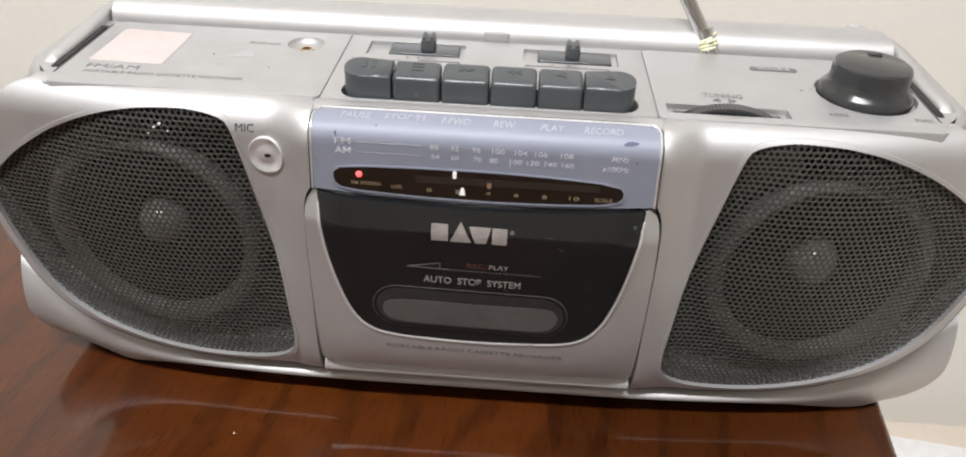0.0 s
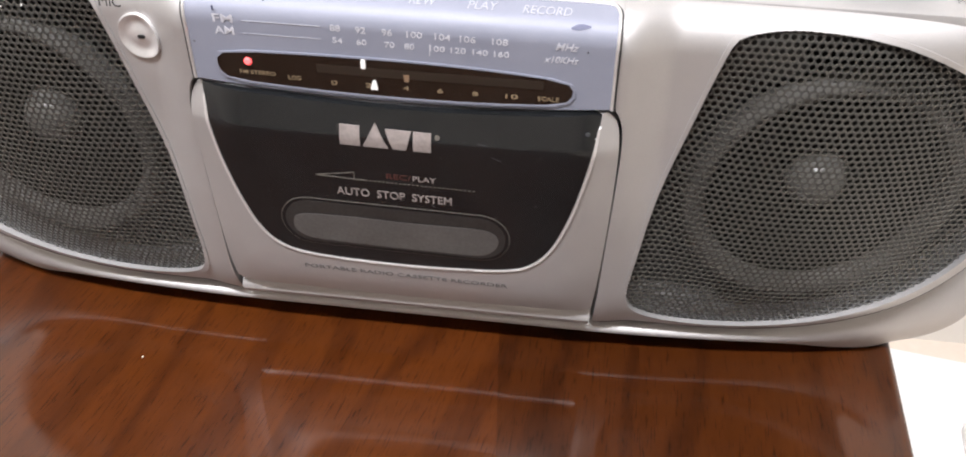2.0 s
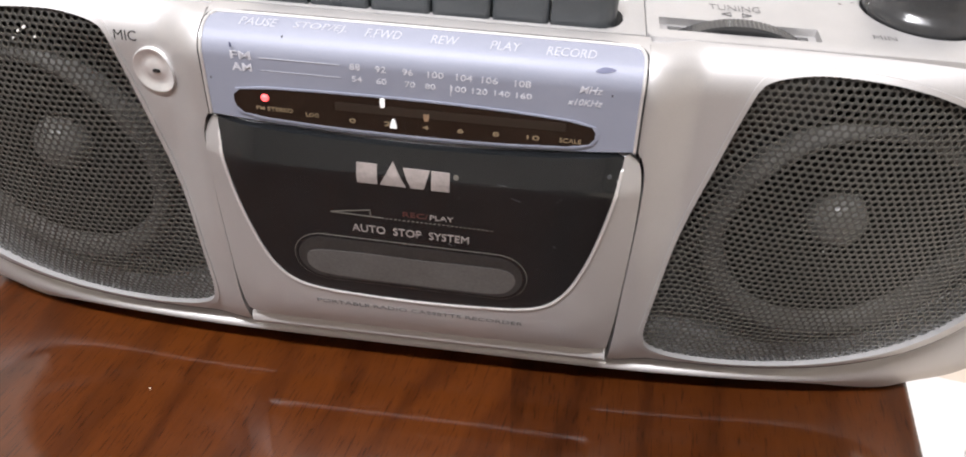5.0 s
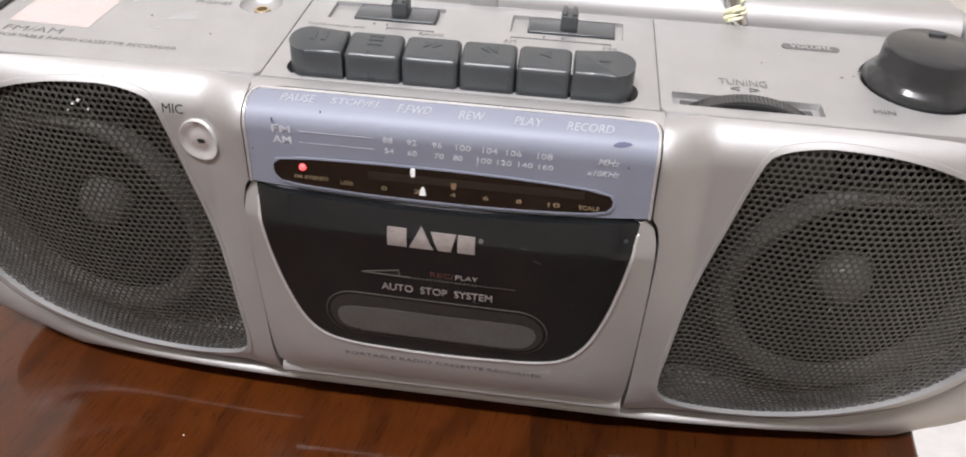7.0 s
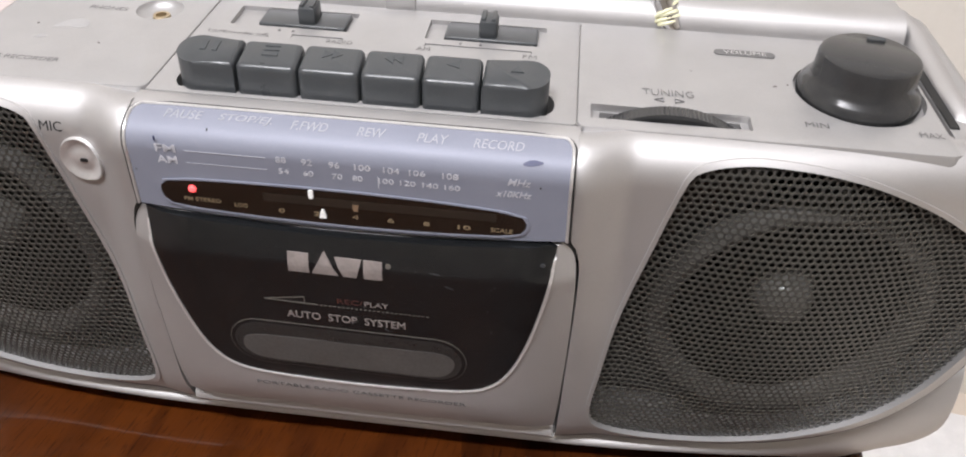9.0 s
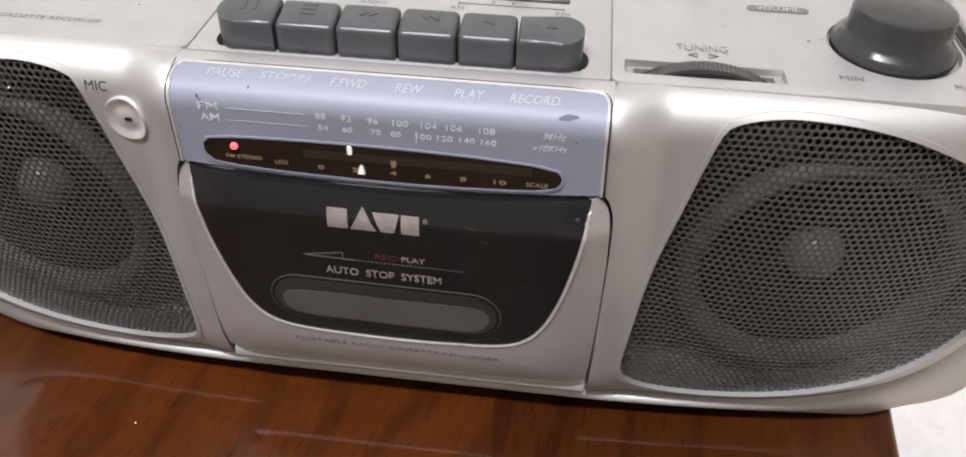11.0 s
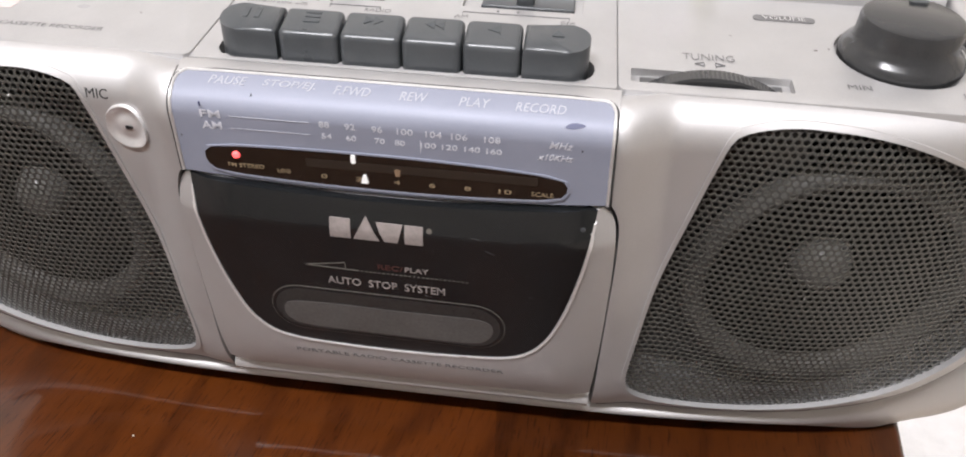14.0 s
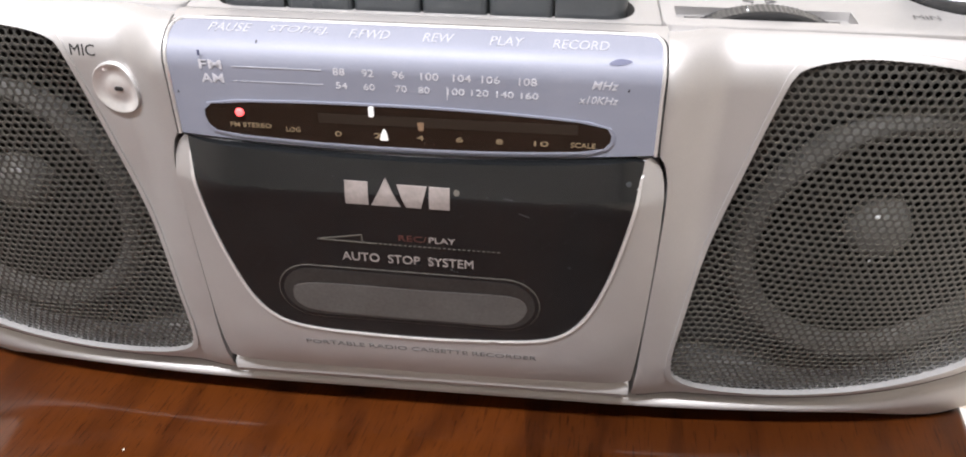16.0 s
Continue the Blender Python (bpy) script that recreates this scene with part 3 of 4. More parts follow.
def dial_panel():
    rows = []
    heights = [(k / 12) * (ARC_C - 0.121) + 0.121 for k in range(12)] + [ARC_C + (PANEL_TOP - ARC_C) * (1 - (1 - k / 22) ** 1.5) for k in range(23)]
    for v in heights:
        row = []
        for i in range(61):
            u = -1 + 2 * i / 60
            x = u * panel_half(v)
            low = lid_top(x) + 0.0008
            vv = low + (v - 0.121) / (ARC_C - 0.121) * (ARC_C - low) if v < ARC_C else v
            row.append(on_panel(x, vv))
        rows.append(row)
    rows.insert(0, [(x, y + 0.006, z) for x, y, z in rows[0]])
    rows.append([(x, y + 0.002, z - 0.003) for x, y, z in rows[-1]])
    rows = [[(row[0][0], row[0][1] + 0.004, row[0][2] - 0.004)] + row + [(row[-1][0], row[-1][1] + 0.004, row[-1][2] - 0.004)] for row in rows]
    return strips(rows, closed=False)


rows = []
for k in range(24):
    _, y, z = on_panel(0, 0.128 + (ARC_C + 0.0132 - 0.128) * k / 23)
    rows.append([(x, y + 0.0009, z - 0.0007) for x in (-0.0684, 0.0684)])
part("panel_surround", strips(rows, closed=False), SILVER, radio)
dial = part("dial_panel", dial_panel(), BLUE, radio, "metallic blue-grey tuning dial panel with pale print", 50)

edge_line = [(u * (panel_half(v) + 0.0003), v) for u, v in [(-1, 0.1265 + (PANEL_TOP - 0.1265) * (1 - (1 - k / 40) ** 2)) for k in range(41)]]
edge_line += [(x, v) for x, v in [(-0.055 + 0.11 * k / 8, PANEL_TOP + 0.0002) for k in range(9)]]
edge_line += [(-x, v) for x, v in reversed(edge_line[:41])]
part("panel_gap", tube([on_panel(x * 1.0105, v + (0.0006 if abs(x) < 0.056 else 0.0)) for x, v in edge_line], 0.00032, 6), WELL, dial, "fine dark gap round the panel")
part("panel_trim", tube([on_panel(x, v) for x, v in edge_line], 0.00055, 8), SILVER_BRIGHT, dial, "thin bright silver edging")

window = curve_through([(-0.0592, 0.1330), (-0.0584, 0.1358), (-0.0552, 0.1372), (-0.048, 0.1377), (-0.026, 0.1382), (0.002, 0.1382), (0.026, 0.1375), (0.044, 0.1364), (0.0515, 0.1356), (0.0545, 0.1342), (0.0553, 0.1318), (0.0545, 0.1290),
                        (0.0515, 0.1274), (0.046, 0.1267), (0.026, 0.1256), (0.002, 0.1252), (-0.026, 0.1257), (-0.048, 0.1269), (-0.0552, 0.1276), (-0.0584, 0.1298)], 8)
cx, cz = -0.0015, 0.1325
frame_out = [(cx + (x - cx) * 1.014, cz + (z - cz) * 1.10) for x, z in window]
part("window_frame", panel_of_rings(window, frame_out, (cx, cz), 160, 3, 0.0018, 0.0006, lambda x, z: -0.0005, 1), BLUE, dial)
part("dial_window", prism(window, -0.0003, 0.0004, axis="y"), DIAL, dial, "dark smoked tuning scale window")
part("scale_bar", box(-0.0265, 0.046, -0.00042, -0.00028, 0.1322, 0.1352), stuff("faint brown scale", (0.021, 0.016, 0.012), rough=0.3, bump=0), dial)
part("pointer", prism(pill(-0.0119, -0.0104, 0.1350, 0.1382, 0.0006), -0.0009, -0.0002, axis="y"), POINTER, dial, "white tuning pointer")
part("pointer", prism(curve_through([(-0.0092, 0.1277), (-0.0092, 0.1277), (-0.0069, 0.1277), (-0.0069, 0.1277), (-0.0072, 0.1298), (-0.008, 0.1310), (-0.0088, 0.1298)], 4), -0.0009, -0.0002, axis="y"), POINTER, dial, "white tuning pointer")
part("indicator_light", lathe([(0.0, -0.0014), (0.0009, -0.0012), (0.00125, -0.0006), (0.00125, 0.0004)], 20, "y", (-0.0489, 0, 0.1344)), LED, dial, "lit red stereo indicator")
part("reflector", prism([(0.0015, 0.1338), (0.0035, 0.1338), (0.0032, 0.1312), (0.0018, 0.1312)], -0.0005, -0.0003, axis="y"), AMBER, dial)


def words(text, x0, x1, z, h, mat, parent, y=-0.0001, slant=0.0, weight=0.003):
    return lettering("lettering", text, (x0, y, z - h / 2), x1 - x0, h, mat, parent, 90, slant, 0.00006, 0.0, weight)


for text, x0, x1, z, h in (("FM", -0.0578, -0.0515, 0.1487, 0.0027), ("AM", -0.0580, -0.0517, 0.1446, 0.0027)):
    words(text, x0, x1, z, h, INK, dial, weight=0.012)
part("scale_line", box(-0.0488, -0.0240, -0.00015, 0.0002, 0.1482, 0.14836), INK_DIM, dial)
for x0, x1 in ((-0.0490, -0.0478), (-0.0469, -0.0448), (-0.0444, -0.0240)):
    part("scale_line", box(x0, x1, -0.00015, 0.0002, 0.1439, 0.14406), INK_DIM, dial)
for text, x in (("88", -0.0192), ("92", -0.0113), ("96", -0.0030), ("100", 0.0055), ("104", 0.0142), ("106", 0.0219), ("108", 0.0318)):
    w = 0.0013 * len(text)
    words(text, x - w * 0.62, x + w * 0.62, 0.1481 - 0.012 * (x + 0.02), 0.0021, INK, dial)
for text, x in (("54", -0.0188), ("60", -0.0112), ("70", -0.0024), ("80", 0.0038), ("100", 0.0125), ("120", 0.0190), ("140", 0.0258), ("160", 0.0324)):
    w = 0.0013 * len(text)
    words(text, x - w * 0.60, x + w * 0.60, 0.1440 - 0.012 * (x + 0.02), 0.0019, INK, dial)
part("scale_mark", box(0.0100, 0.0102, -0.00015, 0.0002, 0.1410, 0.1450), INK, dial)
words("MHz", 0.0487, 0.0556, 0.1474, 0.0024, INK, dial, slant=0.25)
words("x10KHz", 0.0455, 0.0560, 0.1430, 0.0022, INK, dial, slant=0.25)
words("FM STEREO", -0.0522, -0.0404, 0.1304, 0.0014, GOLD, dial, -0.00045)
words("LOG", -0.0362, -0.0321, 0.1296, 0.0015, GOLD, dial, -0.00045)
for text, x in (("0", -0.0212), ("2", -0.0100), ("4", 0.0022), ("6", 0.0133), ("8", 0.0245), ("10", 0.0362)):
    w = 0.0010 * len(text)
    words(text, x - w, x + w, 0.1289, 0.0016, GOLD, dial, -0.00045)
words("SCALE", 0.0444, 0.0512, 0.1290, 0.0016, GOLD, dial, -0.00045)
for text, x0, x1 in (("PAUSE", -0.0563, -0.0445), ("STOP/EJ.", -0.0395, -0.0230), ("F.FWD", -0.0171, -0.0060), ("REW", 0.0030, 0.0114), ("PLAY", 0.0210, 0.0302), ("RECORD", 0.0378, 0.0527)):
    ob = lettering("lettering", text, (x0, 0.1557 - 0.011 * (x0 + 0.056), 0), x1 - x0, 0.0023, INK_DIM, dial, 0, 0.2, 0.00006)
    wrapped(ob, on_panel, 0.00010)
wrapped(part("pen_mark", prism(curve_through([(0.0527, 0.1518), (0.0544, 0.1527), (0.0566, 0.1529), (0.0588, 0.1524), (0.0566, 0.1517), (0.0544, 0.1515)], 5), 0.0, 0.0001), PEN, dial, "small smudge of blue pen ink"), on_panel, 0.0001)
part("pen_mark", box(-0.0575, -0.0571, -0.0002, 0.0002, 0.1512, 0.1527), PEN, dial)


# cassette door
def door_face(x, z, lip=0.004):
    low = 0.0070 * (max(0, 0.060 - z) / 0.029) ** 2
    side = 0.0062 * max(0, (abs(x) - 0.052) / 0.021) ** 2
    q = (low**1.7 + side**1.7) ** (1 / 1.7)
    y = -0.0058 + q / (1 + (q / 0.0100) ** 4) ** 0.25 + 0.30 * max(0, z - 0.1120)
    y += lip * step(lid_top(x) - 0.0007, lid_top(x), z)
    return y


WINDOW = [(-0.0668, 0.1252), (-0.0668, 0.1252), (-0.033, 0.1231), (0.0, 0.1224), (0.033, 0.1231), (0.0655, 0.1252), (0.0655, 0.1252), (0.0642, 0.113), (0.0618, 0.098), (0.0580, 0.082), (0.0528, 0.0688), (0.0460, 0.0608),
          (0.036, 0.0572), (0.018, 0.0557), (0.0, 0.0552), (-0.018, 0.0557), (-0.036, 0.0572), (-0.0468, 0.0608), (-0.0538, 0.0688), (-0.0592, 0.082), (-0.0636, 0.098), (-0.0658, 0.113)]
DOOR = [(-0.0672, 0.1255), (-0.0672, 0.1255), (-0.033, 0.1234), (0.0, 0.1226), (0.033, 0.1234), (0.0665, 0.1255), (0.0665, 0.1255), (0.0705, 0.121), (0.0722, 0.112), (0.0728, 0.09), (0.0725, 0.060), (0.0715, 0.0325), (0.0715, 0.0325),
        (0.0, 0.0310), (-0.0715, 0.0325), (-0.0715, 0.0325), (-0.0725, 0.060), (-0.0730, 0.09), (-0.0728, 0.112), (-0.0712, 0.121)]
win_line, door_line = curve_through(WINDOW, 8), curve_through(DOOR, 8)
CEN = (0.0, 0.088)
door = part("cassette_door", panel_of_rings(win_line, door_line, CEN, 260, 10, 0.002, 0.012, door_face), SILVER, radio, "silver cassette door with a black window, closed", 50)
core = [(x * 0.02, 0.088 + (z - 0.088) * 0.02) for x, z in win_line]
inner = [(x * 0.997, 0.088 + (z - 0.088) * 0.997) for x, z in win_line]
bm = panel_of_rings(core, inner, CEN, 260, 36, 0.0, 0.003, lambda x, z: door_face(x, z, 0.0) - 0.0003)
pane = part("door_window", bm, BLACK, door, "glossy black plastic window panel", 60)
edge_in = [(x * 0.993, 0.088 + (z - 0.088) * 0.993) for x, z in win_line]
edge_out = [(x * 1.007, 0.088 + (z - 0.088) * 1.007) for x, z in win_line]
keep = [(x, min(z, lid_top(x) - 0.0006)) for x, z in edge_out]
bead = [(x, door_face(x, z) - 0.0003, z) for x, z in edge_out if z < 0.1180]
k = max(range(1, len(bead)), key=lambda i: (Vector(bead[i]) - Vector(bead[i - 1])).length)
part("window_bead", tube(bead[k:] + bead[:k], 0.00045, 8), SILVER_BRIGHT, door, "thin bright silver edge round the black window")
part("window_trim", panel_of_rings(edge_in, keep, CEN, 260, 2, 0.002, 0.001, lambda x, z: door_face(x, z) - 0.0006 + 0.004 * step(0.1205, 0.1225, z)), SILVER_BRIGHT, door)

TILT = 0.020  # the print on the door sits a little askew


def on_door(outline, material, name, parent, lift=0.0005, thick=0.0004):
    """A flat shape laid on the door's curved face."""
    bm = bmesh.new()
    bm.faces.new([bm.verts.new((x, 0, z - TILT * (x - 0.01))) for x, z in outline])
    for level in (0.0650, 0.0700, 0.0750, 0.0800, 0.1105, 0.1120, 0.1135):
        bmesh.ops.bisect_plane(bm, geom=list(bm.verts) + list(bm.edges) + list(bm.faces), plane_co=(0, 0, level), plane_no=(0, 0, 1))
    for v in bm.verts:
        v.co.y = door_face(v.co.x, v.co.z) - lift
    bmesh.ops.triangulate(bm, faces=list(bm.faces))
    r = bmesh.ops.extrude_face_region(bm, geom=list(bm.faces))
    for v in r["geom"]:
        if isinstance(v, bmesh.types.BMVert):
            v.co.y += thick
    return part(name, bm, material, parent)


on_door(pill(-0.0450, 0.0386, 0.0618, 0.0836), LINE, "slot_outline", pane, 0.00045)
on_door(pill(-0.0448, 0.0384, 0.0620, 0.0834), BLACK, "slot_border", pane, 0.00055)
# Dark pill under a paler patch: the window's dark-to-light falloff is painted.
on_door(pill(-0.0434, 0.0370, 0.0631, 0.0823), TAPEDARK, "slot_shade", pane, 0.00065)
on_door(curve_through([(-0.0405, 0.0712), (-0.0375, 0.0757), (-0.0200, 0.0768), (0.0, 0.0766), (0.0200, 0.0770), (0.0310, 0.0765), (0.0345, 0.0725), (0.0325, 0.0672), (0.0270, 0.0645), (0.0100, 0.0641), (-0.0150, 0.0641), (-0.0330, 0.0646), (-0.0390, 0.0670)], 5), TAPEWIN, "tape_window", pane, 0.00085, 0.0003)

# maker's mark as plain shapes
for shape in ([(-0.0198, 0.1085), (-0.0130, 0.1085), (-0.0130, 0.1157), (-0.0198, 0.1157)], [(-0.0122, 0.1085), (-0.0036, 0.1085), (-0.0079, 0.1173)],
              [(-0.0046, 0.1155), (0.0042, 0.1155), (0.0024, 0.1085), (-0.0020, 0.1085)], [(0.0048, 0.1085), (0.0108, 0.1085), (0.0108, 0.1155), (0.0048, 0.1155)]):
    on_door(shape, EMBLEM, "emblem", pane, 0.0006, 0.0006)
on_door(disc(0.0128, 0.1143, 0.0009, 14), LINE, "emblem_dot", pane, 0.0005)


def door_words(text, x0, x1, z, h, mat, parent, lift=0.0004, weight=0.004):
    ob = lettering("lettering", text, (x0, z - h / 2, 0), x1 - x0, h, mat, parent, 0, 0, 0.00006, 0.0, weight)
    for v in ob.data.vertices:
        v.co.y -= TILT * (v.co.x - 0.01)
    return wrapped(ob, lambda x, v: (x, door_face(x, v), v), lift)


door_words("AUTO  STOP  SYSTEM", -0.0230, 0.0176, 0.0884, 0.0033, EMBLEM, pane)
door_words("PLAY", 0.0042, 0.0122, 0.0968, 0.0021, EMBLEM, pane)
door_words("REC/", -0.0050, 0.0036, 0.0968, 0.0022, REDINK, pane)
for k in range(26):
    x = -0.0125 + 0.0388 * k / 26
    on_door([(x, 0.0939), (x + 0.0008, 0.0939), (x + 0.0008, 0.0941), (x, 0.0941)], LINE, "dash", pane)
for a, b in (((-0.0300, 0.0943), (-0.0162, 0.0970)), ((-0.0162, 0.0970), (-0.0162, 0.0941)), ((-0.0300, 0.0943), (-0.0125, 0.0940))):
    a, b = Vector(a), Vector(b)
    n = Vector((a.y - b.y, b.x - a.x)).normalized() * 0.00013
    on_door([tuple(a - n), tuple(b - n), tuple(b + n), tuple(a + n)], LINE, "arrow_line", pane)
part("screw_mark", lathe([(0.0, -0.0006), (0.0008, -0.0005), (0.0008, 0.001)], 14, "y", (0.0613, door_face(0.0613, 0.1185), 0.1185)), GREY, pane)
door_words("PORTABLE RADIO CASSETTE RECORDER", -0.0398, 0.0385, 0.0483, 0.0023, GREY_DARK, door, 0.0001)

# microphone
bm = lathe([(0.0082, 0.0020), (0.0081, -0.0006), (0.0078, -0.0012), (0.0073, -0.0011), (0.0062, -0.0005), (0.0048, -0.0002), (0.0036, -0.0003), (0.0029, -0.0006), (0.0, -0.0007)], 48, "y")
for v in bm.verts:
    x, z = -0.0878 + v.co.x * 0.90, 0.1360 + v.co.z
    v.co = Vector((x, front(-x, z) + v.co.y, z))
mic = part("microphone", bm, SILVER_BRIGHT, radio, "round dished silver microphone opening", 60)
bm = prism(pill(-0.0886, -0.0860, 0.1352, 0.1365), -0.0010, 0.0, axis="y")
for v in bm.verts:
    v.co.y += front(-v.co.x, v.co.z)
part("mic_hole", bm, WELL, mic)
wrapped(lettering("lettering", "MIC", (-0.0993, 0.1455, 0), 0.0074, 0.0032, KNOB, radio, 0, 0, 0.00004), lambda x, v: (x, front(abs(x), v), v), 0.0001)

# top plates
PL_Y0, PL_Y1 = 0.0195, 0.0890
left = part("top_plate", prism(pill(-0.1800, -0.0676, PL_Y0, PL_Y1, 0.003, 4), 0.150, TOP + 0.0002, 0.0006), SILVER_TOP, radio, "flat grey-silver plate with a worn sticker")
centre = part("top_plate", prism(pill(-0.06742, 0.06742, PL_Y0 - 0.0004, PL_Y1, 0.001, 2), 0.150, TOP, 0.0005), SILVER_TOP, radio, "flat grey-silver key plate")
right = part("top_plate", prism(pill(0.0675, 0.1800, PL_Y0 - 0.0014, PL_Y1, 0.003, 4), 0.150, TOP + 0.0004, 0.0006), SILVER_TOP, radio, "flat grey-silver plate round the volume knob")
cut(left, [prism(disc(-0.0858, 0.0735, 0.0086, 36), 0.1532, 0.17)])
cut(centre, [prism(pill(-0.0604, 0.0603, 0.0206, 0.0375, 0.0078), 0.148, 0.17), prism(pill(-0.0575, -0.0135, 0.0675, 0.0825, 0.0006, 2), 0.1553, 0.17), prism(pill(0.0130, 0.0555, 0.0675, 0.0825, 0.0006, 2), 0.1553, 0.17)])
cut(right, [prism(pill(0.0715, 0.1205, 0.0232, 0.0315, 0.0005, 2), 0.1548, 0.17), prism(pill(0.0745, 0.1180, 0.0242, 0.0308, 0.0005, 2), 0.148, 0.17), prism(disc(0.1582, 0.0520, 0.0207, 48), 0.1545, 0.17)])
part("slot_floor", box(0.0748, 0.1177, 0.0243, 0.0307, 0.150, 0.1528), KNOB, right)
part("plate_gap", box(-0.181, 0.181, 0.021, 0.088, 0.1482, 0.1502), WELL, radio)

# keys
KEY_X = (-0.0590, -0.0390, -0.0194, 0.0002, 0.0192, 0.0376, 0.0586)
for k in range(6):
    x0, x1 = KEY_X[k] + 0.0003, KEY_X[k + 1] - 0.0003
    y0, y1 = 0.0215, 0.0362
    out = pill(x0, x1, y0, y1, 0.0021, 4)
    if k in (0, 5):
        sx, flip = (x0, 1) if k == 0 else (x1, -1)
        turns = [(y1 - 0.0068, 90 + 90 * q / 10) for q in range(11)] + [(y0 + 0.0068, 180 + 90 * q / 10) for q in range(11)]
        out = [(x1 if k == 0 else x0, y0), (x1 if k == 0 else x0, y1)]
        out += [(sx + flip * (0.0068 + 0.0068 * math.cos(radians(a))), cy + 0.0068 * math.sin(radians(a))) for cy, a in turns]
    bm = prism(out, 0.151, 0.1680, 0.0018, seg=4)
    for v in bm.verts:
        if v.co.z > 0.16:
            v.co.z -= 0.0022 * (0.0362 - v.co.y) / 0.0138
            v.co.y += 0.0012 * (0.0362 - v.co.y) / 0.0138
    crown = max(bm.faces, key=lambda f: f.calc_center_median().z)
    bmesh.ops.inset_region(bm, faces=[crown], thickness=0.0003, depth=0.0)
    key = part("key", bm, GREY, radio, "slate grey piano key" if k else "slate grey piano key with a rounded end", 45)
    cx, top = 0.5 * (x0 + x1), 0.1692
    marks = {0: [pill(cx - 0.0028, cx - 0.0010, 0.029, 0.034, 0.0002, 1), pill(cx + 0.0010, cx + 0.0028, 0.029, 0.034, 0.0002, 1)],
             1: [pill(cx - 0.0025, cx + 0.0025, 0.0285, 0.0300, 0.0002, 1), pill(cx - 0.0025, cx + 0.0025, 0.0310, 0.0318, 0.0002, 1), pill(cx - 0.0025, cx + 0.0025, 0.0330, 0.0338, 0.0002, 1)],
             2: [[(cx - 0.003, 0.0295), (cx, 0.0315), (cx - 0.003, 0.0335)], [(cx, 0.0295), (cx + 0.003, 0.0315), (cx, 0.0335)]],
             3: [[(cx + 0.003, 0.0295), (cx + 0.003, 0.0335), (cx, 0.0315)], [(cx, 0.0295), (cx, 0.0335), (cx - 0.003, 0.0315)]],
             4: [[(cx - 0.002, 0.0310), (cx + 0.002, 0.0295), (cx + 0.002, 0.0335)]],
             5: [[(cx - 0.002, 0.0300), (cx + 0.002, 0.0300), (cx, 0.0330)]]}[k]
    for outline in marks:
        bm = prism(outline, 0.1672, 0.16815)
        for v in bm.verts:
            v.co.z -= 0.0022 * (0.0362 - v.co.y) / 0.0138
        part("key_symbol", bm, GLYPH, key)

# slide switches
for x0, x1, kx, b0, b1 in ((-0.0575, -0.0135, -0.0300, -0.0475, -0.0160), (0.0130, 0.0555, 0.0350, 0.0195, 0.0525)):
    sw = part("slide_switch", prism(pill(b0, b1, 0.0690, 0.0812, 0.0006, 2), 0.1540, 0.1574, 0.0006), GREY, radio, "grey slide switch in a silver slot", 45)
    bm = box(kx - 0.0032, kx + 0.0032, 0.0702, 0.0795, 0.156, 0.1634, 0.0012)
    part("switch_knob", bm, GREY, sw)
    for dx in (-0.0018, 0.0018):
        part("knob_rib", box(kx + dx - 0.0008, kx + dx + 0.0008, 0.0712, 0.0788, 0.1626, 0.1642, 0.0003), GREY, sw)

# tuning wheel and volume knob
bm = bmesh.new()
R, WN = 0.036, 320
profile = [(-0.0030, R - 0.0008), (-0.0026, R), (0.0026, R), (0.0030, R - 0.0008)]
cols = []
for i in range(WN):
    a = 2 * math.pi * i / WN
    lift = 0.00022 if i % 2 else 0
    cols.append([bm.verts.new(((r - lift) * math.cos(a), y, (r - lift) * math.sin(a))) for y, r in profile])
for i in range(WN):
    a, b = cols[i], cols[(i + 1) % WN]
    for j in range(3):
        bm.faces.new((a[j], a[j + 1], b[j + 1], b[j]))
bm.faces.new([c[0] for c in cols])
bm.faces.new([c[3] for c in cols])
bm.transform(pose(0.0970, 0.0274, TOP + 0.0026 - R))
part("tuning_wheel", bm, KNOB, radio, "dark grey knurled tuning wheel in its slot", 20)

KX, KY = 0.1578, 0.0520
kb = [(0.0, 0.155), (0.0190, 0.155), (0.0194, 0.1576), (0.0191, 0.1592), (0.0181, 0.1606), (0.0169, 0.1617), (0.0161, 0.1630), (0.0158, 0.1652), (0.0157, 0.1694), (0.0152, 0.1708), (0.0140, 0.1715), (0.0, 0.1716)]
bm = lathe(kb, 96, "z", (KX, KY, 0))
for v in bm.verts:
    dx, dy = v.co.x - KX, v.co.y - KY
    if 0.1650 < v.co.z < 0.1700:
        a = math.atan2(dy, dx)
        k = 1 - 0.012 * (0.5 + 0.5 * math.cos(a * 48))
        v.co.x, v.co.y = KX + dx * k, KY + dy * k
knob = part("volume_knob", bm, KNOB, radio, "round dark grey volume knob with a flared foot", 40)
part("knob_notch", prism(pill(KX + 0.001, KX + 0.007, KY + 0.009, KY + 0.0115), 0.1714, 0.1719), GLYPH, knob)

